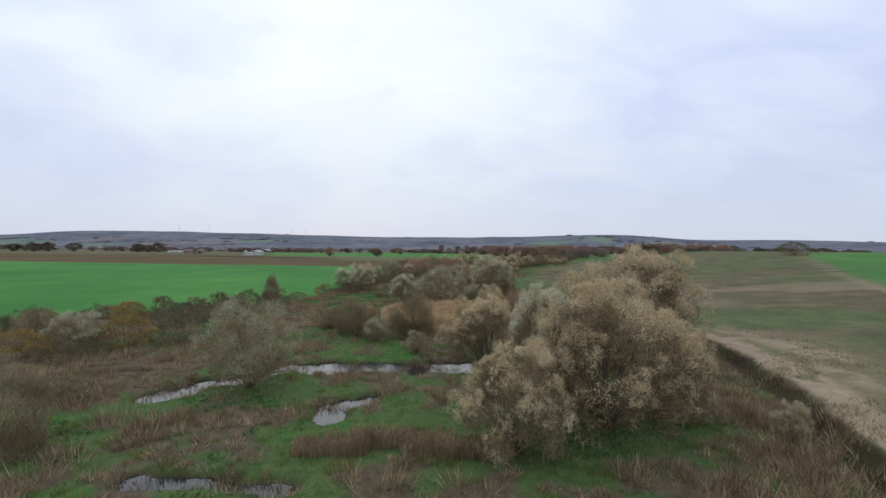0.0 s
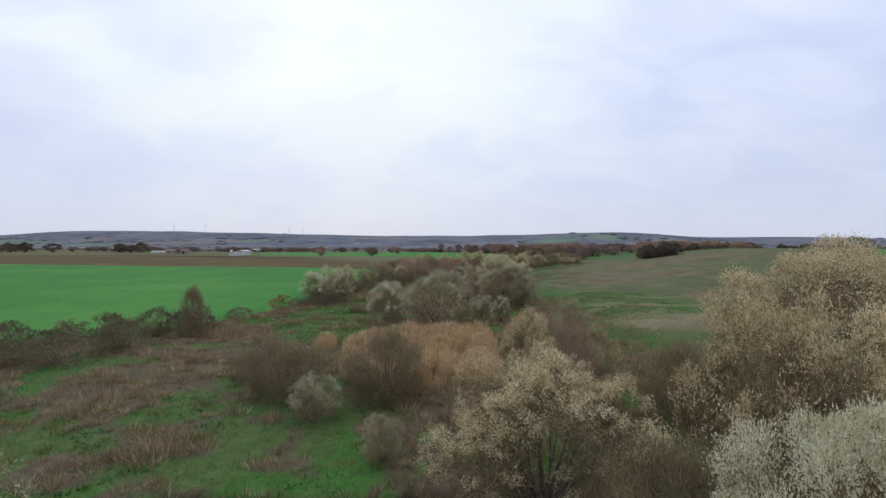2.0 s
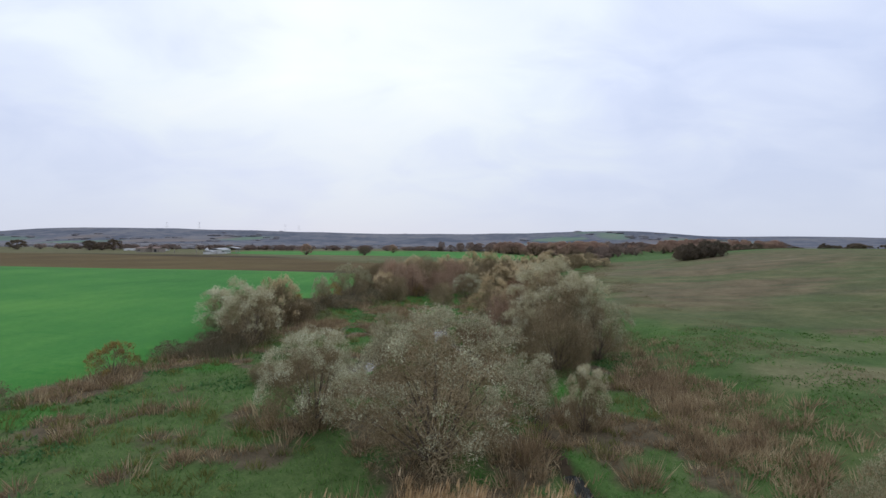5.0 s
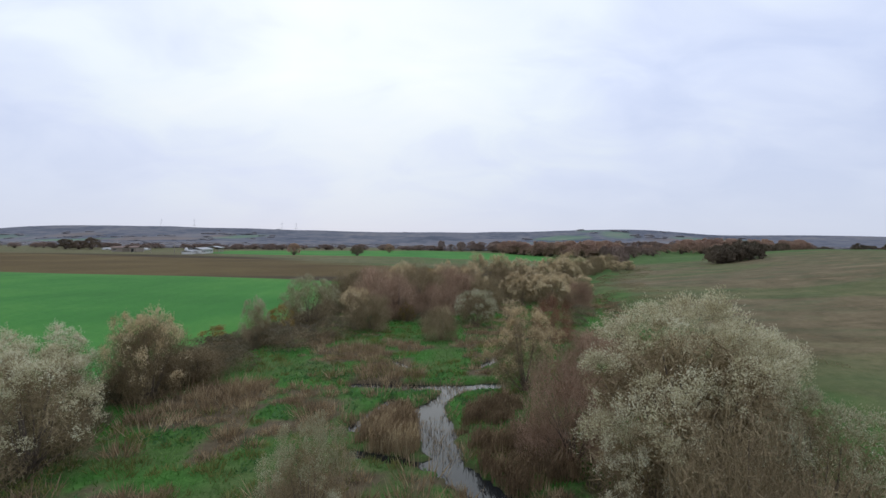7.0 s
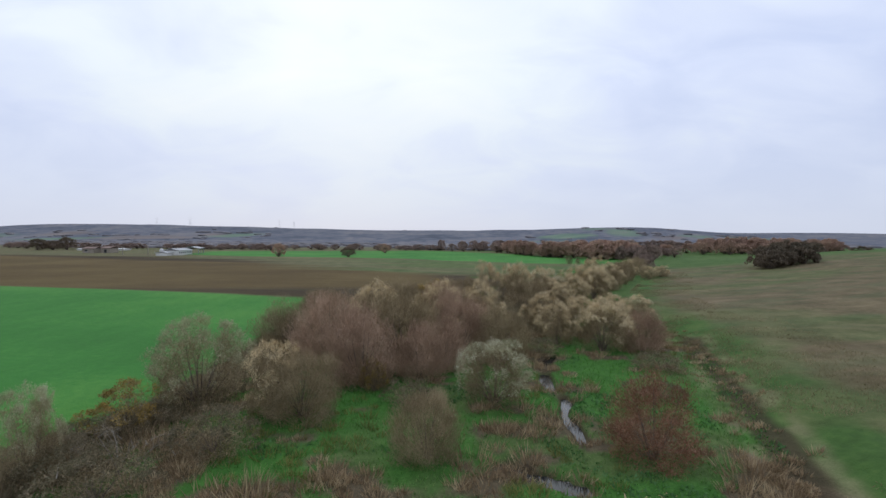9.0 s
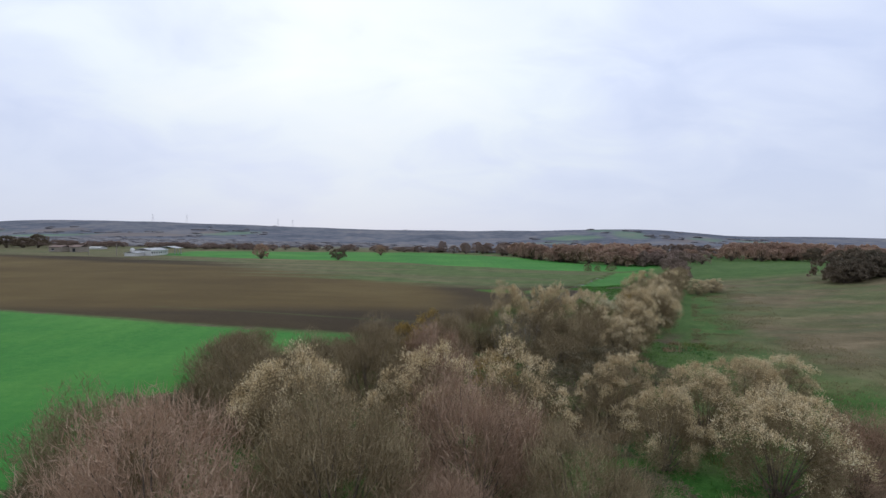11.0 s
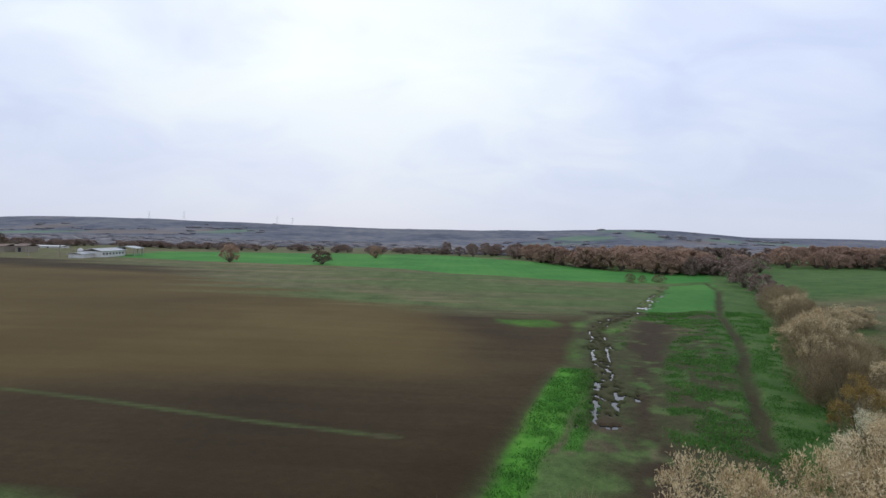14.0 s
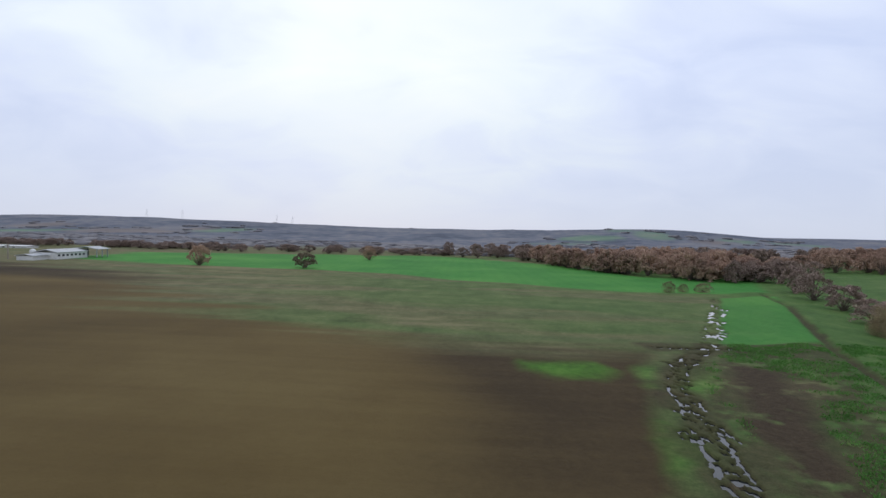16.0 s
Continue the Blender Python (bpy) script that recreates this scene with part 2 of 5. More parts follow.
    # far country: distance haze is mixed into these blue-grey base colours
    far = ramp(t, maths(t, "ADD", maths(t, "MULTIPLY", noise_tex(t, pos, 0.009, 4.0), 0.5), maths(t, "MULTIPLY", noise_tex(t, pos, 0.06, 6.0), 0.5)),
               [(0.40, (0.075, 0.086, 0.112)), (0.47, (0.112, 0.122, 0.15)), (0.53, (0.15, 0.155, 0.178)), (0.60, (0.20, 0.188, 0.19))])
    # hill leas and tilth, their colours paled by the same painted haze
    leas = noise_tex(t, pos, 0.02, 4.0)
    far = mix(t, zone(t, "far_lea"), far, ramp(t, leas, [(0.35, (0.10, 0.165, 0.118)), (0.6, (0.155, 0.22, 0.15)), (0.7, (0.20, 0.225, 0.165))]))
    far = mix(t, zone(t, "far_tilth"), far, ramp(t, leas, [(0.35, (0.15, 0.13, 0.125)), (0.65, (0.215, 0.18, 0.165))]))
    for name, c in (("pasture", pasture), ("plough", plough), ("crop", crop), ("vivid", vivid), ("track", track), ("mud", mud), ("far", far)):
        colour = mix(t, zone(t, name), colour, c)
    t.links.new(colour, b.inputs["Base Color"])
    bump(t, b, maths(t, "ADD", grit, maths(t, "MULTIPLY", furrow, 0.3)), 0.9, 0.12)
    return m


GROUND = ground_material()
m_water, t_water, b_water = material("dark_pond_water", 0.06, 0.32)
b_water.inputs["Base Color"].default_value = (0.014, 0.016, 0.017, 1)
b_water.inputs["Specular Tint"].default_value = (0.82, 0.9, 1.0, 1)
wpos = t_water.nodes.new("ShaderNodeNewGeometry").outputs["Position"]
bump(t_water, b_water, noise_tex(t_water, wpos, 5.0, 3.0), 0.08, 0.02)


# ---- numbers and shapes ----
def lattice(x, y, seed):
    """Smooth random heights between 0 and 1 over the plan."""
    xi, yi = np.floor(x), np.floor(y)
    fx, fy = x - xi, y - yi
    fx, fy = fx * fx * (3 - 2 * fx), fy * fy * (3 - 2 * fy)

    def h(a, b):
        v = np.sin(a * 127.1 + b * 311.7 + seed * 74.7) * 43758.5453
        return v - np.floor(v)

    return (h(xi, yi) * (1 - fx) + h(xi + 1, yi) * fx) * (1 - fy) + (h(xi, yi + 1) * (1 - fx) + h(xi + 1, yi + 1) * fx) * fy


def fractal(x, y, size, seed, octaves=4):
    total, gain = 0.0, 0.0
    for k in range(octaves):
        total = total + lattice(x / size * 2 ** k + 17.3 * k, y / size * 2 ** k - 9.1 * k, seed + k) * 0.5 ** k
        gain += 0.5 ** k
    return total / gain


def smooth(v, lo, hi):
    s = np.clip((v - lo) / (hi - lo), 0, 1)
    return s * s * (3 - 2 * s)


def along(y, line):
    """x of a line given from near to far as (x, y), for every y."""
    return np.interp(y, [p[1] for p in line], [p[0] for p in line])


def near_line(x, y, line):
    """Distance to a chain of points."""
    best = np.full(np.shape(x), 1e9)
    for (ax, ay), (bx, by) in zip(line, line[1:]):
        dx, dy = bx - ax, by - ay
        s = np.clip(((x - ax) * dx + (y - ay) * dy) / (dx * dx + dy * dy), 0, 1)
        best = np.minimum(best, np.hypot(x - ax - s * dx, y - ay - s * dy))
    return best


def inside(x, y, poly):
    hit = np.zeros(np.shape(x), bool)
    for (ax, ay), (bx, by) in zip(poly, poly[1:] + poly[:1]):
        if ay != by:
            hit ^= ((ay > y) != (by > y)) & (x < (bx - ax) * (y - ay) / (by - ay) + ax)
    return hit


def soft_inside(x, y, poly, edge):
    d = near_line(x, y, poly + poly[:1])
    return smooth(np.where(inside(x, y, poly), d, -d), -edge, edge)


# ---- the plan ----
FIELD_EDGE = [(-75, -40), (-64, 20), (-48, 60), (-41, 68), (-33.5, 74), (-27.2, 83), (-24.6, 92), (-22, 100), (-22.4, 109), (-22.6, 120), (-21, 127), (-18.5, 137), (-18.5, 150), (-19.5, 164), (-16, 174), (-6, 182), (-2, 186), (3, 196), (7, 204), (8, 211), (12, 223), (13, 400)]
BANK = [(14, -40), (17.5, 10), (18, 23), (20, 34), (22.5, 46), (20.5, 60), (15, 73), (15.5, 90), (15, 105), (14, 118), (15.5, 128), (18.5, 137), (22, 148), (24, 160), (24, 172), (27, 186), (36, 205), (47, 228), (62, 272), (70, 310), (80, 400)]
CROP_END = [(-400, 262), (-160, 214), (-107, 203), (-67, 193), (-32, 185.5), (-6, 182)]
PLOUGH = [(-400, 262), (-160, 214), (-107, 203), (-67, 193), (-32, 185.5), (-6, 182), (-1, 184.5), (1, 190), (3.9, 198), (8, 209.5), (9.6, 211), (10.9, 216), (13, 223.4), (14.4, 227.3), (15.2, 233),
          (22, 244.5), (11, 245), (-2, 246.5), (-17, 250), (-39, 268), (-60, 302), (-100, 328), (-150, 344), (-400, 358)]
PLOUGH_SKIRT = [(22, 244.5), (11, 245), (-2, 246.5), (-17, 250), (-39, 268), (-60, 302), (-100, 328), (-150, 344), (-400, 358)]
FAR_CROP = [(-140, 353), (-93, 339), (-63, 333), (-45, 334), (-20, 326), (-4, 315), (11, 312), (23, 304), (35, 299), (57, 300), (70, 304), (86, 340), (55, 342), (36, 398), (-5, 440), (-75, 425), (-150, 405)]
BLOCK = [(28.6, 245), (53, 292), (66, 295), (41.5, 247)]
STRIP = [(8, 209.6), (11, 209.9), (10.6, 206), (8.6, 202), (6.5, 198.4), (5, 194.2), (3.2, 191), (1.2, 185), (-0.8, 184.6), (0.9, 190), (3.6, 197.4), (5.6, 203)]
STRIP_ARM = [(8.4, 201.5), (9.2, 200.5), (7.2, 196.5), (6.0, 192.6), (5.0, 192.8), (6.6, 197.5)]
GREEN_SPOTS = [[(4.6, 235), (11.7, 235.4), (12.9, 232.8), (10.6, 229.8), (7.3, 230), (4.7, 231.6)], [(19.4, 234.4), (21.5, 234.9), (20.0, 228), (17.4, 226.4), (16.2, 227.8)],
               [(16, 234.4), (17.4, 234.4), (15.0, 227.2), (14.2, 228.6)], [(12.2, 220.4), (13.4, 217.6), (12.5, 215), (10.6, 214.4), (11, 217.4)]]
WASTE = [(5.5, 186), (12, 186), (11.8, 194.6), (15, 202.4), (17.4, 209), (25.4, 225), (29, 234), (24, 238), (19, 225), (15, 214), (11.5, 203), (8.2, 194)]
WATERS = [  # half width and course of each pond and stream
    (2.0, [(-9.3, 42), (-4, 42.2), (1.8, 42.8)]), (1.0, [(-14.8, 41), (-12.6, 42.6), (-10, 42)]),
    (0.95, [(-6.2, 30.6), (-6, 32.6), (-4.2, 34.2)]), (1.35, [(-17.8, 34.2), (-16.4, 36.8), (-14.4, 38.0)]), (0.6, [(-14, 38), (-11.6, 41.6)]),
    (0.7, [(-12.5, 22.9), (-6, 22.6)]), (0.35, [(-22, 25), (-19, 28.2)]), (0.5, [(-26, 39.8), (-23.5, 40.4)]),
    (1.0, [(-17.4, 71.4), (-13.2, 71.0)]), (0.85, [(-16.6, 68.4), (-14.2, 67.8), (-11.6, 66.4)]), (0.4, [(-17.6, 71), (-16.8, 68.4)]), (0.4, [(-20, 70), (-17.4, 71)]),
    (0.75, [(0.6, 115.6), (-1.1, 111.6), (-0.8, 107.6), (0.3, 104), (1.9, 101.6), (2.6, 97)]), (0.6, [(-6.4, 115.7), (-2, 115.4), (3.4, 115.9)]),
    (0.5, [(-3.4, 112.4), (-4.8, 108.4)]), (0.42, [(-4.2, 105.3), (-0.8, 104.2)]), (0.8, [(-5.4, 99.6), (-6.5, 95)]),
    (0.42, [(9, 150), (8, 147.6)]), (0.42, [(7.2, 144.4), (7, 141)]), (0.36, [(7.6, 138.6), (6.9, 136), (7, 132)]), (0.34, [(5.6, 127.2), (3.8, 128.2), (2.4, 129.5)]),
    (0.42, [(3.8, 125), (3.4, 122.6), (1.8, 120.2)]), (0.36, [(-5.4, 123.4), (-3.4, 120.2)]), (0.25, [(5.2, 80), (5.7, 75)]),
]
RUT = [(8.6, 197), (10.2, 203), (11.6, 208.6), (13.3, 214.8), (15.6, 223.7), (16.6, 229), (19.3, 234.5), (25.4, 242.4), (30.4, 250), (42.7, 273.2), (50.4, 289)]
CROSS_RUT = [(20, 243.2), (25.4, 243), (29, 243.6), (40, 244.8)]
DITCH = [(16.6, 193), (17.9, 196.2), (19.7, 199.6), (21.7, 203.9), (24.6, 209.9), (28.5, 216.6), (34.2, 229.2), (39.2, 241.8), (45.5, 254), (58, 278), (66, 300)]
TRAIL = [(4.4, 86), (5, 80), (6.2, 71), (6, 62)]
BANK_PATH = [(24, 156), (22.6, 152), (19.6, 141), (16.5, 131), (13.6, 122)]
SEAM = [(-44, 200), (-27.4, 197.3), (-13.3, 194.3), (-4.6, 192.7)]
EAST_EDGE = [(40, 20), (58, 58), (69, 80), (82, 106), (112, 160), (160, 222), (400, 430)]
SCARP = [(16.6, -40), (17.8, 12), (20.0, 23.8), (20.6, 26.3), (22.6, 32.4), (24.7, 41), (25.3, 47.3), (25.6, 60), (24, 80), (24, 400)]


def water_depth(x, y):
    """How deep the bed lies below the marsh, 0 to 1."""
    wob = (fractal(x, y, 2.4, 31, 4) - 0.5) * 2.2
    deep = np.zeros(np.shape(x))
    for half, line in WATERS:
        d = near_line(x, y, line) + wob * min(1.1, half)
        deep = np.maximum(deep, 1 - smooth(d, half - 0.25, half + 0.35))
    # wheel ruts and small braided pools along the wet track
    rut, cross = near_line(x, y, RUT), near_line(x, y, CROSS_RUT)
    patch = fractal(x, y, 4.5, 59, 2)
    fine = fractal(x * 1.6 + y * 0.4, y * 0.8 - x * 0.2, 0.47, 58, 2)
    wide = 1.1 + 1.7 * smooth(patch, 0.35, 0.7) - 0.9 * smooth(y, 244, 248)
    pools = (1 - smooth(rut, wide - 0.6, wide)) * smooth(fine + 0.2 * (patch - 0.5), 0.575, 0.645)
    wheel = (1 - smooth(np.abs(rut - 0.7 + 0.9 * (fine - 0.5)), 0.07, 0.2)) * smooth(fractal(x, y, 1.7, 57, 2) + 0.10 * smooth(y, 244, 250), 0.50, 0.55)
    across = (1 - smooth(cross, 0.25, 0.6)) * smooth(fine, 0.48, 0.56) * (x < 31)
    pools = np.maximum(np.maximum(pools, wheel), across) * (y > 192) * (y < 292)
    return np.maximum(deep, pools)


def height(x, y):
    x, y = np.asarray(x, float), np.asarray(y, float)
    left, right = along(y, FIELD_EDGE), along(y, BANK)
    z = 0.06 + 0.22 * fractal(x, y, 3.2, 3, 4) * smooth(x, left, left + 5) * (1 - smooth(y, 185, 200))
    z += 0.5 * (1 - smooth(x, left - 4, left + 1)) * (1 - smooth(y, 186, 205))
    scarp = along(y, SCARP) + (fractal(x, y, 3.0, 14, 3) - 0.5) * 1.2
    early = 1 - smooth(y, 46, 60)
    z += 0.9 * smooth(x, right - 1.5, right + 4.5) * (1 - smooth(y, 165, 195)) * (1 - early)
    z += (0.25 * smooth(x, right - 1.5, right + 2) + 0.95 * smooth(x, scarp - 0.7, scarp + 0.1)) * early
    z += 0.5 * smooth(x, right, right + 10)
    z += 6.0 * smooth(x, right + 5, right + 85) * (0.45 + 0.55 * smooth(y, 60, 190)) * (1 - 0.75 * smooth(y, 275, 340))
    ditch = near_line(x, y, DITCH)
    z += 0.4 * (1 - smooth(ditch, 2, 8)) - 0.35 * (1 - smooth(ditch, 0.2, 0.9))
    z += 0.10 * (fractal(x, y, 1.3, 11, 3) - 0.3) * smooth(x, right - 2, right) * (np.hypot(x, y - 150) < 300)
    z += 0.6 * fractal(x, y, 60, 21, 3) * (1 - smooth(x, left - 40, left - 8))
    z -= 0.36 * water_depth(x, y) * (y < 320)
    wx = x / 0.82
    rim = fractal(wx, y * 0.0, 420, 71, 4)
    hill = 20 + 20 * (rim - 0.4) + 20 * np.exp(-((wx + 900) / 420.0) ** 2) + 6 * np.exp(-((wx - 520) / 180.0) ** 2) - 14 * smooth(wx, 900, 1500)
    z += (0.82 * hill + 2) * smooth(y, 740, 1260) + 9 * (fractal(x, y, 240, 81, 4) - 0.5) * smooth(y, 640, 900) * (1 - 0.6 * smooth(y, 1100, 1250))
    z += 15 * np.exp(-((x - 300) / 150.0) ** 2 - ((y - 1000) / 150.0) ** 2)
    return z


def spread(parts):
    return np.unique(np.round(np.concatenate([np.arange(a, b, s) for a, b, s in parts]), 3))


def outward(start, stop, n):
    return start + (stop - start) * (np.linspace(0, 1, n) ** 2.6)


def link_mesh(name, verts, faces, mat=None, smooth_faces=False):
    me = bpy.data.meshes.new(name)
    verts = np.ascontiguousarray(verts, np.float32)
    faces = np.ascontiguousarray(faces, np.int32)
    k = faces.shape[1]
    me.vertices.add(len(verts))
    me.vertices.foreach_set("co", verts.ravel())
    me.loops.add(faces.size)
    me.loops.foreach_set("vertex_index", faces.ravel())
    me.polygons.add(len(faces))
    me.polygons.foreach_set("loop_start", np.arange(0, faces.size, k, dtype=np.int32))
    me.polygons.foreach_set("use_smooth", np.full(len(faces), smooth_faces))
    me.update(calc_edges=True)
    if mat:
        me.materials.append(mat)
    return me


def far_fields(x, y):
    """Grass leas and bare tilth in the clearings of the wooded hills."""
    wob = (fractal(x, y, 70, 63, 3) - 0.5) * 60
    lea, tilth = np.zeros(np.shape(x)), np.zeros(np.shape(x))
    for cx, cy, rx, ry, gain in ((-395, 940, 42, 60, 1), (-610, 850, 60, 40, 1), (-250, 760, 30, 30, 0.5), (190, 900, 40, 40, 1), (280, 920, 26, 50, 0.9), (250, 990, 22, 30, 0.8), (385, 890, 24, 26, 0.9), (120, 800, 50, 22, 0.6), (470, 880, 40, 24, 0.8), (-820, 900, 70, 50, 0.8)):
        lea = np.maximum(lea, gain * (1 - smooth(np.hypot((x + wob - cx) / rx, (y + wob - cy) / ry), 0.85, 1.15)))
    for cx, cy, rx, ry in ((-500, 880, 75, 50), (-440, 980, 26, 26), (-120, 720, 60, 24), (330, 850, 34, 14), (-690, 960, 40, 40)):
        tilth = np.maximum(tilth, 1 - smooth(np.hypot((x + wob - cx) / rx, (y - wob * 0.5 - cy) / ry), 0.85, 1.15))
    return lea, tilth


def build_ground():
    xs = np.unique(np.concatenate([-outward(50, 3600, 120), spread([(-50, -26, 0.8), (-26, 4, 0.4), (4, 8, 0.3), (8, 22, 0.17), (22, 34, 0.4), (34, 56, 0.5), (56, 64, 1.0)]), outward(64, 3600, 120)]))
    ys = np.unique(np.concatenate([-outward(-16, 600, 16), spread([(16, 150, 0.5), (150, 186, 0.75), (186, 198, 0.35), (198, 246, 0.2), (246, 262, 0.5), (262, 294, 0.7), (294, 330, 1.25)]), outward(330, 4200, 130)]))
    gx, gy = np.meshgrid(xs, ys)
    gz = height(gx, gy)
    n, k = len(ys), len(xs)
    i = (np.arange(n - 1)[:, None] * k + np.arange(k - 1)[None, :]).ravel()
    me = link_mesh("ground", np.stack([gx, gy, gz], -1).reshape(-1, 3), np.stack([i, i + 1, i + k + 1, i + k], 1), GROUND, True)
    x, y = gx.ravel(), gy.ravel()
    wob = (fractal(x, y, 3.0, 41, 3) - 0.5)
    left, right = along(y, FIELD_EDGE) + wob * 1.6, along(y, BANK) + wob * 3
    crop_end = np.interp(x, [p[0] for p in CROP_END], [p[1] for p in CROP_END])
    beyond = smooth(y, 176, 190)
    zones = {}
    zones["green"] = greenness(x, y)
    crop = (1 - smooth(x, left - 0.5, left + 0.5)) * (1 - smooth(y, crop_end - 0.5, crop_end + 0.5))
    crop = np.maximum(crop, soft_inside(x, y, FAR_CROP, 1.5))
    crop = np.maximum(crop, soft_inside(x, y, BLOCK, 0.6) * 0.8)
    east = x - np.interp(y, [p[1] for p in EAST_EDGE], [p[0] for p in EAST_EDGE])
    crop = np.maximum(crop, 0.75 * smooth(east, 0.5, 2.0) * (y < 260))
    zones["crop"] = crop
    vivid = np.maximum(soft_inside(x + wob, y + wob, STRIP, 0.35), soft_inside(x + wob, y + wob, STRIP_ARM, 0.3))
    for spot in GREEN_SPOTS:
        vivid = np.maximum(vivid, 0.6 * soft_inside(x + wob * 3, y + wob * 2, spot, 1.6))
    zones["vivid"] = 0.85 * vivid
    zones["plough"] = soft_inside(x + wob, y + wob * 2, PLOUGH, 1.4) * smooth(np.abs(y - crop_end) + 9 * (x < -80), 0.2, 0.7)
    far_side = near_line(x, y, PLOUGH_SKIRT)
    drift = fractal(x * 0.10 + y * 0.02, y, 5, 48, 4)
    reach = 20 + 18 * smooth(-x, -5, 60)
    zones["plough"] = zones["plough"] * smooth(far_side + (drift - 0.5) * reach, 0.3, 0.5 * reach)
    seam = (1 - smooth(near_line(x, y, SEAM) + 0.3 * np.abs(wob), 0.08, 0.42)) * smooth(fractal(x, y, 2.0, 46, 2), 0.12, 0.4)
    zones["plough"] = zones["plough"] * (1 - 0.6 * seam)
    verge = (1 - smooth(np.abs(y - crop_end - 0.6 + wob), 0.3, 1.1)) * (x < -5)
    zones["plough"] = zones["plough"] * (1 - 0.8 * verge)
    edge = np.where(y < 46, along(y, SCARP), np.where(y < 60, along(y, SCARP) + (right - along(y, SCARP)) * smooth(y, 46, 60), right))
    pasture = np.maximum(smooth(x, edge - 0.8, edge + 1.2), np.maximum(smooth(y, 216, 230), 0.8 * smooth(x - along(y, RUT), 0, 3) * smooth(y, 184, 192)))
    pasture = np.maximum(pasture, smooth(y, 330, 345))
    zones["pasture"] = np.clip(pasture, 0, 1)
    lush = 0.38 * smooth(fractal(x * 0.35, y, 14, 91, 4), 0.5, 0.66)
    strip = 1 - smooth(x - right + wob * 8, 3, 17 - 8 * smooth(y, 104, 112))
    lush = np.maximum(lush, strip * smooth(y, 50, 72) * (0.65 + 0.3 * smooth(fractal(x, y, 5, 94, 3), 0.4, 0.6)))
    lush = np.maximum(lush, 0.55 * np.exp(-((y - 59) / 9.0) ** 2) * smooth(x, right + 3, right + 10) * smooth(fractal(x * 0.4, y, 8, 96, 3), 0.35, 0.55))
    lush = np.maximum(lush, 0.75 * soft_inside(x + wob * 5, y + wob * 4, [(14, 82), (33, 80), (36, 100), (28, 106), (15, 105)], 2.5))
    lush = np.where((y > 226) & (x < 55), (0.28 + 0.4 * smooth(fractal(x * 0.2, y, 9, 92, 3), 0.4, 0.6)) * (1 - 0.6 * smooth(-x, 10, 60)), lush)
    lush = np.maximum(lush, 0.9 * smooth(y, 250, 275) * smooth(x, 40, 60))
    lush = np.maximum(lush, (0.3 + 0.6 * smooth(x - along(y, DITCH), -7, -2)) * smooth(y, 184, 192) * (x < right + 3) * (x > along(y, RUT)))
    zones["lush"] = np.maximum(lush, 0.3 * smooth(x, right + 40, right + 90))
    off = x - along(y, SCARP) - (fractal(x, y, 3.0, 14, 3) - 0.5) * 1.2
    early = 1 - smooth(y, 46, 58)
    tan_rim = 1.3 * early * smooth(off, -0.1, 0.3) * (1 - smooth(off + wob * 2.0, 1.8, 3.0))
    tan_rim = np.maximum(tan_rim, 0.8 * early * smooth(off, 2, 4) * (1 - smooth(off, 5, 9)) * smooth(fractal(x * 0.8, y * 0.35, 4, 45, 3), 0.5, 0.6) * smooth(y, 22, 30))
    zones["track"] = np.maximum((1 - smooth(near_line(x, y, BANK_PATH) + wob, 1.4, 2.2)) * 0.3, tan_rim) * smooth(fractal(x, y, 2.5, 44, 3), 0.3, 0.5)
    mud = np.maximum(smooth(water_depth(x, y), 0.15, 0.6) * (y < 320), (0.65 + 0.35 * fractal(x, y, 2.5, 97, 3)) * (1 - smooth(near_line(x, y, DITCH) + wob * 0.9, 0.25, 0.95)))
    rut = np.minimum(near_line(x, y, RUT), near_line(x, y, CROSS_RUT))
    mud = np.maximum(mud, (1 - smooth(rut + wob * 3, 1.0, 3.2)) * 0.75 * (y < 246))
    mud = np.maximum(mud, 0.85 * early * smooth(off, -1.5, -0.8) * (1 - smooth(off, -0.2, 0.2)))
    mud = np.maximum(mud, (1 - smooth(near_line(x, y, TRAIL), 0.3, 0.7)))
    clods = fractal(x * 1.2 - y * 0.5, y * 0.6, 2.6, 66, 4)
    bare = np.maximum(soft_inside(x + wob * 4, y + wob * 4, WASTE, 2.0), 0.75 * soft_inside(x, y, [(7, 185), (15, 222), (28, 243), (40, 244), (32, 228), (20, 201), (14, 185)], 1.2) * smooth(clods, 0.44, 0.54))
    mud = np.maximum(mud, bare * smooth(fractal(x, y, 1.4, 68, 3) + 0.3 * bare, 0.45, 0.7))
    head = soft_inside(x, y, [(7, 185), (15, 222), (28, 243), (40, 244), (32, 228), (20, 201), (14, 185)], 1.2)
    mud = np.maximum(mud, 0.75 * head * smooth(fractal(x, y, 1.1, 69, 3), 0.38, 0.6))
    mud = np.maximum(mud, 0.85 * (1 - smooth(near_line(x, y, BANK_PATH) + wob * 0.8, 0.5, 1.2)))
    zones["track"] = np.maximum(zones["track"], 0.35 * (1 - smooth(np.abs(east + 0.6 + wob), 0.4, 1.4)) * (y > 60) * (y < 210))
    zones["track"] = np.clip(zones["track"], 0, 1)
    zones["mud"] = np.clip(mud, 0, 1)
    zones["fresh"] = smooth(fractal(x, y, 6.0, 95, 3) + 0.18 * smooth(y, 96, 116) - 0.1 * smooth(y, 38, 48) * (1 - smooth(y, 80, 96)), 0.5, 0.7) * (1 - smooth(y, 154, 164))
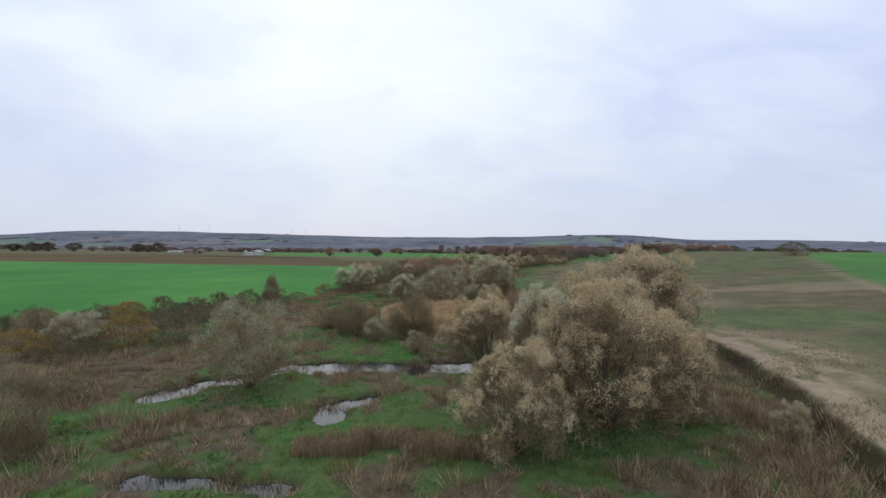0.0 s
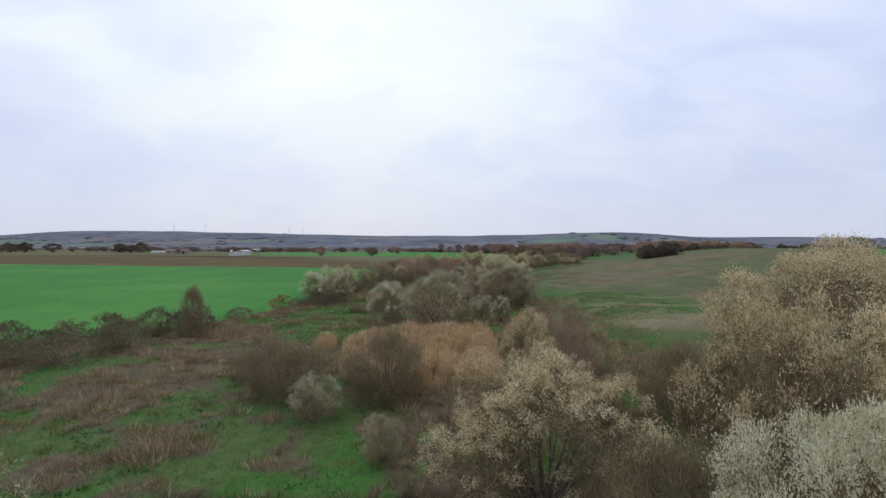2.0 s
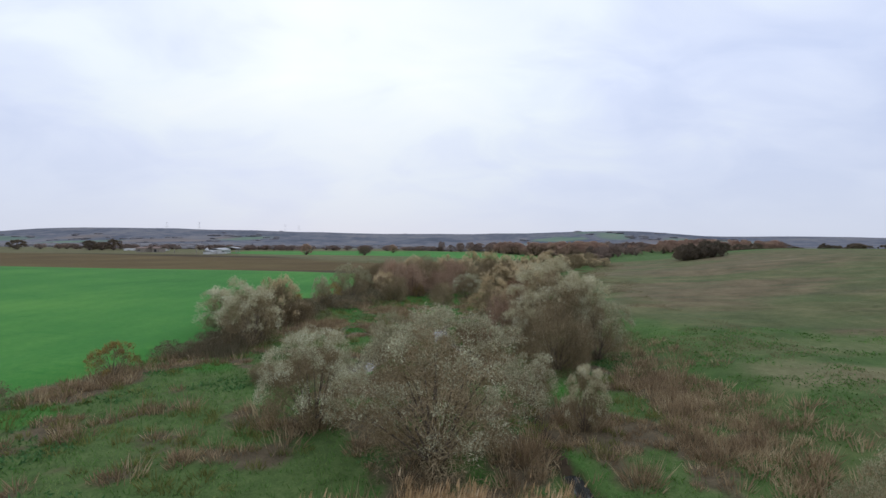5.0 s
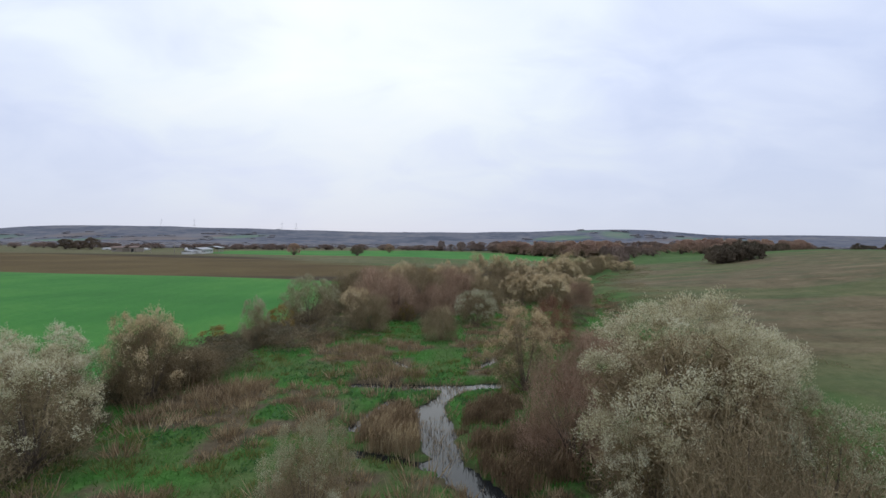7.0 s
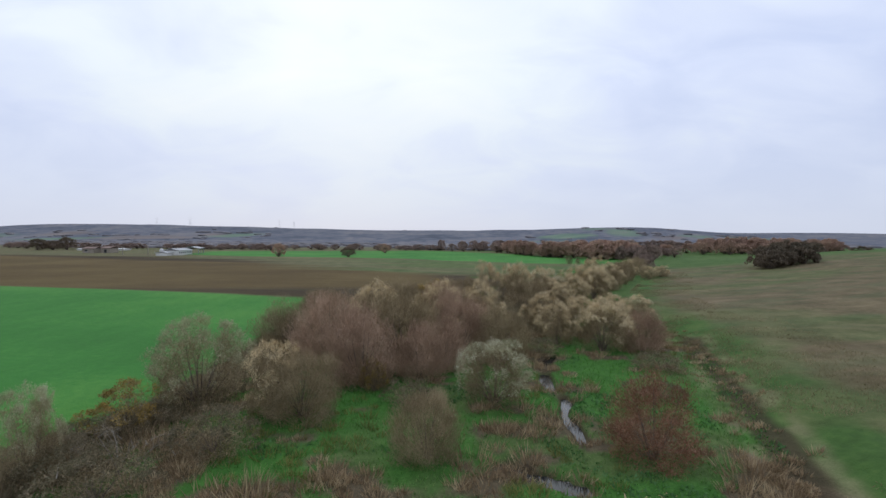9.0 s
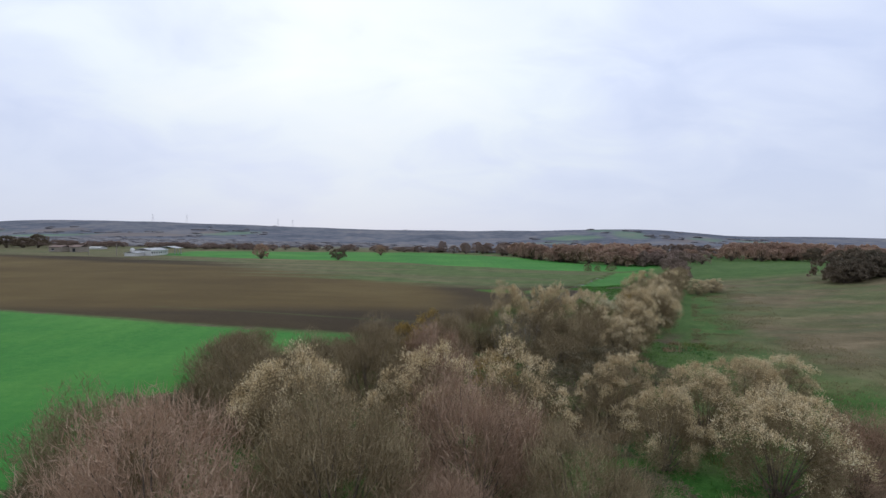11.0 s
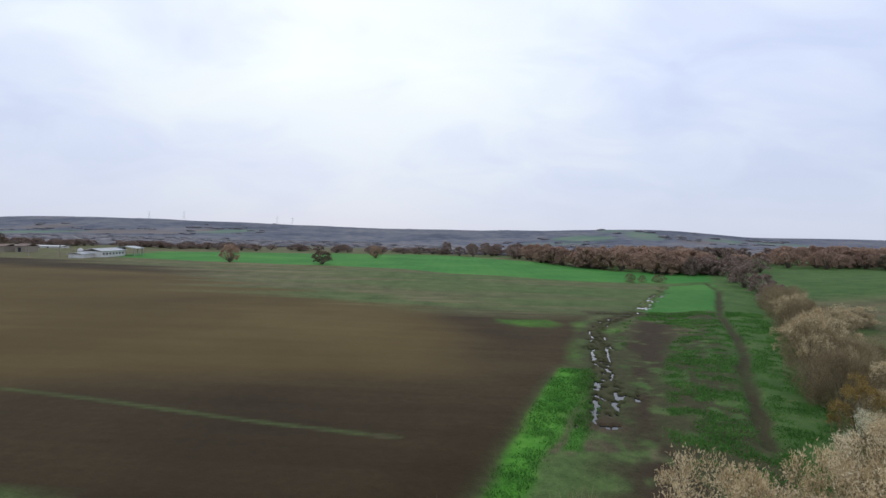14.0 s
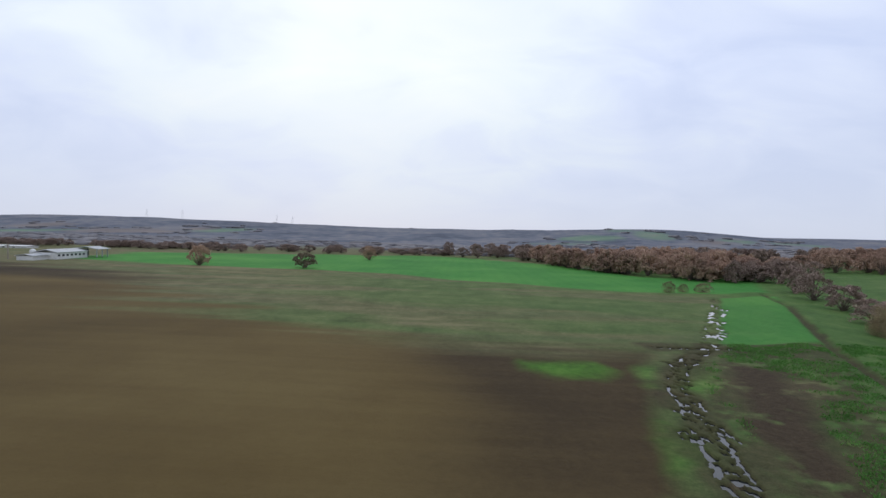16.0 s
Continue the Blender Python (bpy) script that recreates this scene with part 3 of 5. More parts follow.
    dry_patch = smooth(y - 0.25 * x, 196, 222) * (1 - smooth(x + 0.3 * (y - 225), -14, 12)) * (1 - smooth(y + 0.35 * x, 244, 268)) + 0.5 * np.exp(-((x + 95) / 45.0) ** 2 - ((y - 280) / 14.0) ** 2)
    zones["dry"] = smooth(fractal(x * 0.4, y, 6, 98, 4), 0.42, 0.6) * smooth(x, right + 2, right + 6) * np.maximum(0.6 * smooth(y, 66, 74) * (1 - smooth(y, 86, 104)), 0.5 * early * (1 - smooth(off, 6, 14)))
    zones["loam"] = smooth(dry_patch + (fractal(x * 0.3, y, 9, 93, 4) - 0.5) * 0.35, 0.15, 0.8)
    # the haze-tinted far colours fade in with distance
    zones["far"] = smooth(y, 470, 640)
    zones["far_lea"], zones["far_tilth"] = far_fields(x, y)
    for name, v in zones.items():
        me.attributes.new(name, "FLOAT", "POINT").data.foreach_set("value", np.ascontiguousarray(v, np.float32))
    return tagged(new("ground", me), "marsh, winter crop, ploughland and rough pasture on one plain", "ground", kind="structure")


def greenness(x, y):
    """How much of the marsh is green turf rather than withered sedge."""
    g = 0.55 * fractal(x, y, 7.0, 5, 3) + 0.45 * fractal(x, y, 1.8, 6, 3)
    g = g + 0.06 * smooth(y, 100, 125) + 0.12 * smooth(y, 185, 200) + 0.05 * smooth(x, 4, 14) * (1 - smooth(y, 40, 60)) - 0.3 * np.exp(-((x + 22) / 2.6) ** 2 - ((y - 36) / 5.0) ** 2) - 0.12 * np.exp(-((x + 9) / 4.0) ** 2 - ((y - 30.5) / 1.6) ** 2)
    g = g + 0.10 * np.exp(-((y - 27) / 9.0) ** 2) * (1 - smooth(x, 2, 14)) - 0.05 * np.exp(-((y - 108) / 6.0) ** 2 - ((x + 2) / 6.0) ** 2)
    g = g - 0.06 * np.exp(-((y - 65) / 22.0) ** 2)
    return smooth(g, 0.455, 0.535)


build_ground()
water = link_mesh("water", [(-46, 12, 0), (64, 12, 0), (64, 312, 0), (-46, 312, 0)], [(0, 1, 2, 3)], m_water)
water_ob = tagged(new("water", water), "still dark marsh water in ponds, streams and ruts", "water", kind="structure")
water_ob.location.z = -0.07


# ---- plants ----
def tubes(p0, p1, r0, r1, sides=3):
    """Tapered tubes from p0 to p1, as vertices and triangles."""
    p0, p1 = np.asarray(p0, float), np.asarray(p1, float)
    n = len(p0)
    d = p1 - p0
    d = d / np.maximum(np.linalg.norm(d, axis=1, keepdims=True), 1e-6)
    a = np.cross(d, np.where(np.abs(d[:, 2:3]) > 0.9, [[1.0, 0, 0]], [[0, 0, 1.0]]))
    a /= np.maximum(np.linalg.norm(a, axis=1, keepdims=True), 1e-6)
    b = np.cross(d, a)
    ang = np.arange(sides) * 2 * np.pi / sides
    ring = a[:, None, :] * np.cos(ang)[None, :, None] + b[:, None, :] * np.sin(ang)[None, :, None]
    r0, r1 = np.broadcast_to(r0, (n,))[:, None, None], np.broadcast_to(r1, (n,))[:, None, None]
    v = np.concatenate([p0[:, None] + ring * r0, p1[:, None] + ring * r1], 1).reshape(-1, 3)
    k = np.arange(sides)
    j = (k + 1) % sides
    f = np.concatenate([np.stack([k, j, j + sides], 1), np.stack([k, j + sides, k + sides], 1)])
    f = (np.arange(n)[:, None, None] * 2 * sides + f[None]).reshape(-1, 3)
    return v, f


def spikes(p0, d, length, width, rng, facing=None):
    """Flat blades or leaves: one narrow triangle each, rooted at p0."""
    n = len(p0)
    d = d / np.maximum(np.linalg.norm(d, axis=1, keepdims=True), 1e-6)
    side = np.cross(d, rng.normal(size=(n, 3)) if facing is None else facing + rng.normal(size=(n, 3)) * 0.3)
    side /= np.maximum(np.linalg.norm(side, axis=1, keepdims=True), 1e-6)
    w, q = np.broadcast_to(width, (n,))[:, None], np.broadcast_to(length, (n,))[:, None]
    v = np.stack([p0 - side * w / 2, p0 + side * w / 2, p0 + d * q], 1).reshape(-1, 3)
    return v, np.arange(n * 3).reshape(-1, 3)


def merged(chunks):
    vs, fs, k = [], [], 0
    for v, f in chunks:
        vs.append(v)
        fs.append(f + k)
        k += len(v)
    return np.concatenate(vs), np.concatenate(fs)


def unit(v):
    return v / np.maximum(np.linalg.norm(v, axis=-1, keepdims=True), 1e-6)


def grow(seed, h, w, lobes=20, sprays=4, clumps=60, leaves=8, haze=1800, leaf=0.1, low=0.0, stems=4, up=0.4, thick=0.035, twig_len=0.07, haze_len=0.13, slim=0.55, twig_r=0.012, bare=0.0, rag=1.0, fat=1.0, core=0, stout=0.015):
    """A plant of height h and width w: limbs from the ground to the lobes of its crown, a haze of twigs in them, leafy tufts over them."""
    rng = np.random.default_rng(seed)
    k = np.arange(lobes) + 0.5
    tilt = np.arccos(1 - 1.5 * k / lobes)
    spin = k * 2.39996 + rng.normal(size=lobes) * 0.35
    lob = np.stack([np.sin(tilt) * np.cos(spin), np.sin(tilt) * np.sin(spin), np.cos(tilt)], 1) * (0.56 + 0.3 * rng.random((lobes, 1)))
    mid = h * (low + (1 - low) * 0.4)
    rad = np.array([w / 2, w / 2, h - mid])
    c = lob * rad + [0, 0, mid]
    lr = (0.26 + 0.2 * rng.random(lobes))[:, None] * np.full(3, math.sqrt(rad[0] * rad[2])) * fat
    foot = np.zeros((lobes, 3))
    turn = rng.integers(0, stems, lobes) * 2 * np.pi / stems
    foot[:, 0], foot[:, 1] = np.cos(turn) * w * 0.03, np.sin(turn) * w * 0.03
    foot[:, 2] = -0.15
    bend = c * 0.6 + rng.normal(size=(lobes, 3)) * w * 0.04
    bend[:, 2] = c[:, 2] * 0.5
    bend[:, :2] *= 0.8

    def limb(s, i):
        return foot[i] * (1 - s) ** 2 + bend[i] * 2 * s * (1 - s) + c[i] * s ** 2

    idx = np.arange(lobes)
    r = h * thick
    ring = np.arange(5) * 2 * np.pi / 5
    levels = [limb(np.full((lobes, 1), a), idx)[:, None] + np.stack([np.cos(ring), np.sin(ring), 0 * ring], 1)[None] * r * 0.5 * (1 - 0.78 * a) for a in (0, 0.3, 0.65, 1.0)]
    bark = np.concatenate([np.array([[0, 0, -0.3]]), np.stack(levels, 1).reshape(-1, 3)])
    faces = []
    for i in range(lobes):
        for q in range(5):
            o, p = 1 + i * 20 + q, 1 + i * 20 + (q + 1) % 5
            faces.append((0, p, o))
            for up_ring in (0, 5, 10):
                faces += [(o + up_ring, p + up_ring, p + up_ring + 5), (o + up_ring, p + up_ring + 5, o + up_ring + 5)]
    wood = (bark, np.array(faces))
    # sprays off the limbs
    n = lobes * sprays
    i = np.repeat(idx, sprays)
    s0 = limb(0.3 + 0.7 * rng.random((n, 1)), i)
    s1 = c[i] + unit(rng.normal(size=(n, 3)) + unit(lob[i]) * 0.7 + [0, 0, 0.2]) * lr[i] * (0.6 + 0.4 * rng.random((n, 1)))
    s1[:, 2] = np.maximum(s1[:, 2], 0.1 * h * rng.random(n))
    twig = [tubes(s0, s1, r * 0.1, r * 0.02, 3)]
    # a haze of fine twigs, in the lobes and down to the ground
    n = int(haze * 0.66)
    i = rng.integers(0, lobes, n)
    p = c[i] + unit(rng.normal(size=(n, 3))) * lr[i] * 0.92 * rng.random((n, 1)) ** 0.4
    m = haze - n
    a, q = rng.random(m) * 2 * np.pi, np.sqrt(rng.random(m))
    skirt = np.stack([np.cos(a) * q * rad[0] * 0.8, np.sin(a) * q * rad[0] * 0.8, (low * 0.8 + 0.38 * rng.random(m)) * h], 1)
    p = np.concatenate([p, skirt])
    p[:, 2] = np.maximum(p[:, 2], 0.02 * h)
    d = unit(unit(p - [0, 0, mid * 0.3]) * 0.6 + rng.normal(size=p.shape) * 0.55 * rag + [0, 0, up])
    twig.append(spikes(p - d * h * haze_len * 0.4, d, h * haze_len * (0.5 + 0.8 * rng.random(len(p))), 2.4 * twig_r, rng))
    if core:
        i = rng.integers(0, lobes, core)
        p = c[i] * [0.96, 0.96, 1] + unit(rng.normal(size=(core, 3))) * lr[i] * 0.68 * rng.random((core, 1)) ** 0.4
        p[:, 2] = np.maximum(p[:, 2] - 0.06 * h * rng.random(core), 0.03 * h)
        d = unit(rng.normal(size=p.shape) + [0, 0, 0.5])
        twig.append(spikes(p - d * h * 0.03, d, h * 0.075 * (0.6 + 0.8 * rng.random(core)), h * stout, rng))
    out_leaf = None
    if leaves:
        # knots of leafy tufts over the upper and outer side of each lobe, with gaps between the knots
        knots = 7
        k = np.repeat(idx, knots)
        toward = unit(rng.normal(size=(len(k), 3)) * 0.5 + unit(lob[k]) * 0.4 + [0, 0, 0.75])
        knot = c[k] + toward * lr[k] * (0.72 + 0.24 * rng.random((len(k), 1)))
        knot_r = lr[k] * (0.2 + 0.22 * rng.random((len(k), 1)))
        n = len(k) * (clumps // knots)
        i = np.repeat(k, clumps // knots)
        kk = np.repeat(np.arange(len(k)), clumps // knots)
        side = unit(rng.normal(size=(n, 3)) * 0.8 + toward[kk] * 0.7)
        p = knot[kk] + side * knot_r[kk] * (0.6 + 0.5 * rng.random((n, 1)))
        hidden = np.zeros(n, bool)
        for j in range(lobes):
            hidden |= (i != j) & (np.linalg.norm((p - c[j]) / lr[j], axis=1) < 0.8)
        keep = ~hidden & (p[:, 2] > 0.04 * h) & (rng.random(n) < np.clip(1.7 * p[:, 2] / h - 0.38 + 0.55 * side[:, 2] - bare, 0.03, 1))
        p, side = p[keep], side[keep]
        tw = unit(side * 0.8 + rng.normal(size=p.shape) * 0.45 + [0, 0, up * 0.5])
        tl = h * twig_len * (0.5 + 0.7 * rng.random((len(p), 1)))
        twig.append(spikes(p - side * tl * 0.5, tw, tl[:, 0] * 1.3, 2.0 * twig_r, rng))
        jj = np.repeat(np.arange(len(p)), leaves)
        q = p[jj] + (tw * tl)[jj] * (rng.random((len(jj), 1)) - 0.1) + rng.normal(size=(len(jj), 3)) * tl.mean() * 0.3
        dl = unit(tw[jj] * 0.7 + rng.normal(size=q.shape) * 0.5 + [0, 0, 0.25])
        size = leaf * (0.6 + 0.8 * rng.random(len(q)))
        out_leaf = spikes(q, dl, size, size * slim, rng, side[jj])
    groups = [wood, merged(twig)] + ([out_leaf] if leaves else [None])
    fit_to = groups[2][0] if leaves > 1 else groups[1][0]
    sx = w / 2 / np.percentile(np.hypot(fit_to[:, 0], fit_to[:, 1]), 98)
    sz = h / np.percentile(fit_to[:, 2], 99.7)
    return [(g[0] * [sx, sx, sz], g[1]) if g else None for g in groups]


def child(name, me, parent, label=""):
    ob = new(name, me)
    ob.parent = parent
    return tagged(ob, label)


KINDS = {  # name, label, category, materials of wood, twigs and leaves, and how it grows
    "white_poplar": ("silver_tree", "pale silver-leaved tree with twiggy brown crown in the marsh", "tree", BARK, TWIG, SILVER,
                     dict(h=8, w=9, lobes=24, clumps=140, leaves=9, haze=6500, core=4200, leaf=0.12, slim=0.42, haze_len=0.05, twig_r=0.014, thick=0.025, twig_len=0.05, bare=-0.2, fat=0.9, stout=0.006)),
    "cream_willow": ("cream_tree", "cream and tan autumn willow with many thin stems", "tree", BARK, TWIG, CREAM,
                     dict(h=6, w=6.5, lobes=22, clumps=126, leaves=8, haze=6500, core=4200, leaf=0.095, slim=0.42, haze_len=0.05, twig_r=0.011, bare=-0.3, thick=0.022, twig_len=0.05, fat=0.95, stout=0.006)),
    "great_willow": ("cream_tree", "broad cream-leaved autumn willow with a dense lobed crown", "tree", BARK, TWIG, CREAM,
                     dict(h=8.3, w=10.4, lobes=38, fat=0.82, clumps=196, leaves=13, haze=12000, core=8000, leaf=0.072, slim=0.45, haze_len=0.04, twig_r=0.0095, bare=-0.5, thick=0.022, twig_len=0.035, stout=0.006)),
    "great_poplar": ("silver_tree", "broad silver-leaved tree with a dense lobed crown", "tree", BARK, TWIG, SILVER,
                     dict(h=8, w=8, lobes=32, fat=0.85, clumps=196, leaves=13, haze=9500, core=7000, leaf=0.072, slim=0.45, haze_len=0.04, twig_r=0.0095, thick=0.022, twig_len=0.035, bare=-0.15, stout=0.006)),
    "grey_willow": ("grey_willow", "grey-green willow bush with a soft rounded crown", "tree", BARK, TWIG, SAGE,
                    dict(h=6, w=7, lobes=22, clumps=168, leaves=8, haze=7000, core=4000, bare=-0.5, leaf=0.09, slim=0.4, haze_len=0.05, twig_r=0.011, thick=0.022, twig_len=0.05, stout=0.006)),
    "pale_willow": ("grey_willow", "pale sage-grey willow with a dense domed crown", "tree", BARK, TWIG, PALE_SAGE,
                    dict(h=6, w=7, lobes=26, fat=0.95, clumps=224, leaves=8, haze=7000, core=4500, leaf=0.075, slim=0.42, haze_len=0.05, twig_r=0.009, thick=0.022, twig_len=0.045, bare=-0.95, stout=0.006)),
    "red_shrub": ("red_shrub", "bare reddish-brown shrub of fine upright twigs", "shrub", BARK, RED_TWIG, RUSSET,
                  dict(h=5, w=5, lobes=22, leaves=0, haze=12000, core=6500, stout=0.003, low=-0.05, stems=6, up=0.75, haze_len=0.09, twig_r=0.0075, thick=0.016, rag=0.8)),
    "rust_shrub": ("rust_shrub", "dense rust-brown domed shrub standing by the bank", "shrub", BARK, RUST_TWIG, None,
                   dict(h=4.4, w=5, lobes=22, leaves=0, haze=9000, core=3500, stout=0.006, low=-0.1, stems=6, up=0.25, haze_len=0.055, twig_r=0.009, thick=0.014)),
    "bare_shrub": ("bare_shrub", "leafless grey-brown thicket shrub of fine twigs", "shrub", BARK, TWIG, TWIG_TIP,
                   dict(h=5, w=5, lobes=22, leaves=0, haze=12000, core=6500, stout=0.003, low=-0.05, stems=6, up=0.75, haze_len=0.09, twig_r=0.0075, thick=0.016, rag=0.8)),
    "bramble": ("bramble_bush", "low dark bramble bush on the field edge", "shrub", BARK, TWIG, BRAMBLE,
                dict(h=2.2, w=4.2, lobes=30, clumps=63, leaves=7, haze=2600, core=1800, leaf=0.085, low=-0.4, stems=6, twig_len=0.1, haze_len=0.1, slim=0.7, fat=1.5, bare=-0.8, stout=0.01)),
    "ochre_shrub": ("ochre_shrub", "yellow-orange autumn shrub at the hedge foot", "shrub", BARK, TWIG, OCHRE,
                    dict(h=2.6, w=3, lobes=14, clumps=84, leaves=5, haze=1300, leaf=0.085, low=-0.1, stems=5, up=0.5, haze_len=0.09, bare=-0.6)),
    "dead_tree": ("dead_tree", "dead pale grey tree with bare forked limbs", "tree", PALE_BARK, PALE_BARK, None,
                  dict(h=6, w=3, lobes=7, sprays=7, leaves=0, haze=60, low=0.3, stems=3, up=0.9, thick=0.009)),
    "oak": ("oak_tree", "oak with brown autumn leaves standing in the field", "tree", BARK, TWIG, OAKLEAF,
            dict(h=6, w=7, lobes=20, clumps=98, leaves=7, haze=600, leaf=0.24, low=0.1, fat=1.2, stems=1, up=0.3, slim=0.8, thick=0.08, bare=-0.9)),
    "wood_oak": ("wood_oak", "russet-brown oak at the edge of a wood", "tree", BARK, TWIG, OAKLEAF,
                 dict(h=11, w=10, lobes=18, sprays=1, clumps=84, leaves=5, haze=10, leaf=0.5, low=-0.1, stems=1, slim=0.9, thick=0.05, bare=-0.7)),
    "bare_wood": ("wood_tree", "half-bare grey-brown tree in a wood", "tree", BARK, TWIG, MIDWOOD,
                  dict(h=9, w=8, lobes=16, sprays=1, clumps=84, leaves=4, haze=10, leaf=0.45, low=-0.1, stems=1, up=0.5, slim=0.7, thick=0.05, bare=-0.6)),
    "holm_oak": ("holm_oak", "dark evergreen oak on the grassy rise", "tree", BARK, TWIG, EVERGREEN,
                 dict(h=7, w=9, lobes=16, sprays=1, clumps=77, leaves=5, haze=10, leaf=0.42, bare=-0.9, low=-0.15, stems=2, slim=0.9, thick=0.06)),
}
MADE = {}
PLANTS = []


def plant(kind, x, y, h, w, variants=3, group=""):
    """Stands a plant of that height and width on the ground; the first of each variant is grown, the rest are copies."""
    name, label, category, m_wood, m_twig, m_leaf, how = KINDS[kind]
    count = len(PLANTS)
    PLANTS.append((x, y, h, w))
    v = (count * 7 + int(abs(x) * 3 + y)) % variants
    z = float(height(x, y)) - 0.05
    m = pose(x, y, z, 0, 0, (count * 137.5) % 360)
    size = Vector((w / how["w"], w / how["w"], h / how["h"]))
    if (kind, v) in MADE:
        first = MADE[kind, v].scale
        return copy_thing(MADE[kind, v], m @ Matrix.Diagonal((size.x / first.x, size.y / first.y, size.z / first.z, 1)))
    wood, twig, leaf = grow(sum(map(ord, kind)) + 31 * v, **how)
    ob = tagged(new(name), label, category, group or category + "s of this kind")
    child("trunk", link_mesh("trunk", *wood, m_wood, True), ob)
    if how["haze"] > 10:
        child("twig_mass", link_mesh("twig_mass", *twig, m_twig), ob)
    if leaf:
        child("crown", link_mesh("crown", *leaf, m_leaf), ob)
    ob.matrix_basis = m @ Matrix.Diagonal((*size, 1))
    MADE[kind, v] = ob
    return ob


def plant_all(rows):
    """Plants given as kind, x, y, height and width."""
    for row in rows:
        plant(*row)


# the marsh, first stretch
plant_all([
    ("bare_shrub", -20.4, 25.0, 4.4, 5.4), ("great_willow", 4.4, 26.4, 5.6, 6.4), ("white_poplar", 18.6, 27.5, 2.2, 2.0), ("great_willow", 9.6, 29.2, 8.3, 9.8),
    ("great_poplar", 7.3, 30.8, 6.4, 4.2), ("great_willow", 13.6, 31.4, 6.2, 6.0), ("bramble", 15.0, 31.5, 1.2, 5), ("great_poplar", 6.8, 32.8, 7.7, 4.8),
    ("bramble", -24, 33, 1.6, 5), ("grey_willow", -12.9, 36.3, 6.4, 7.6), ("bramble", 16.4, 38, 1.2, 4.6), ("bare_shrub", 6.6, 38.5, 4.6, 5.0),
    ("cream_willow", 11.8, 41.2, 8.4, 6.6), ("great_willow", 4.2, 42.8, 5.9, 8.4), ("ochre_shrub", -35, 43, 2.6, 4.2), ("cream_willow", 15.5, 43.5, 7.8, 7.0),
    ("bramble", -31.4, 44, 2.2, 5.0), ("grey_willow", -33, 46.4, 3.8, 5.6), ("bramble", 15.4, 47, 1.4, 5), ("grey_willow", -2.0, 47.2, 2.2, 2.2),
])
# the marsh, first stretch, further on
plant_all([
    ("ochre_shrub", -29, 47.2, 3.3, 5.0), ("bare_shrub", -37.5, 48, 3.6, 5.6), ("great_willow", 19.2, 49, 10.0, 12.0), ("bramble", -25.6, 50, 2.6, 6.0),
    ("grey_willow", -6.4, 52, 2.6, 3.4), ("bare_shrub", 13.5, 52, 4.4, 5.6), ("cream_willow", 5.5, 55.2, 5.8, 4.2), ("red_shrub", 8.0, 55.4, 5.0, 4.2),
    ("bare_shrub", -3.0, 55.5, 5.0, 5.6), ("bare_shrub", -9.3, 56.0, 4.0, 5.6), ("bare_shrub", -12.5, 60, 2.4, 4.0), ("bare_shrub", 10.6, 62.5, 2.4, 4.0),
    ("grey_willow", 12.5, 73.0, 4.3, 3.9), ("pale_willow", -0.4, 80.9, 6.5, 9.2), ("white_poplar", 6.9, 84.4, 3.3, 2.5), ("pale_willow", -6.7, 84.6, 5.0, 5.6),
    ("grey_willow", 4.8, 88.0, 3.0, 3.6), ("bare_shrub", 7.8, 95.4, 5.2, 5.6), ("white_poplar", -17.3, 102.7, 5.9, 6.2),
])
# along the field edge
plant_all([
    ("bramble", -46, 55, 2.4, 6), ("bramble", -41, 62, 2.2, 6),
    ("ochre_shrub", -38, 61, 2.8, 4), ("bramble", -36.5, 69, 2.0, 5.5), ("bramble", -32, 75, 2.2, 5), ("bramble", -25.4, 74.6, 3.2, 5.2),
    ("bramble", -28.4, 68.6, 2.9, 4.8), ("bramble", -30, 63.4, 2.8, 5.6), ("bare_shrub", -26.6, 77.4, 5.0, 2.6), ("bramble", -25.5, 86, 1.6, 4),
    ("ochre_shrub", -22.8, 93, 2.4, 3.2), ("bramble", -22, 99, 1.2, 4), ("bramble", -20.6, 106, 1.6, 5), ("grey_willow", -44, 48, 3.4, 4.4),
    ("ochre_shrub", -36, 57, 3.2, 3), ("bramble", -34, 64, 1.8, 6), ("bramble", -30, 68, 1.4, 5),
])
# the second stretch, with the forked stream
plant_all([
    ("bare_shrub", -11.4, 92.0, 1.4, 3.6), ("bare_shrub", -8.8, 94.5, 1.5, 3.6), ("grey_willow", 11.8, 98.8, 5.2, 5.6), ("white_poplar", 6.6, 99.0, 4.4, 3.6),
    ("grey_willow", -4.7, 99.4, 4.2, 3.5), ("great_poplar", 8.6, 100.6, 8.0, 8.8), ("great_poplar", 11.0, 102.0, 6.8, 5.6), ("red_shrub", 5.4, 104.5, 4.6, 5.0),
    ("white_poplar", -21.6, 108.0, 5.2, 6.6), ("cream_willow", -17.8, 111.5, 5.6, 5.0), ("red_shrub", 12.6, 112.0, 3.4, 5.0), ("bare_shrub", -19.2, 113.5, 4.4, 5.0),
    ("red_shrub", 9.0, 114.0, 4.2, 4.8), ("cream_willow", 4.8, 114.6, 5.7, 5.6), ("bare_shrub", -17.0, 115.5, 2.6, 4.2), ("bramble", -17, 119, 2.0, 5.5),
    ("bramble", -19, 122, 2.0, 5), ("ochre_shrub", -20.4, 125, 2.2, 3.0),
])
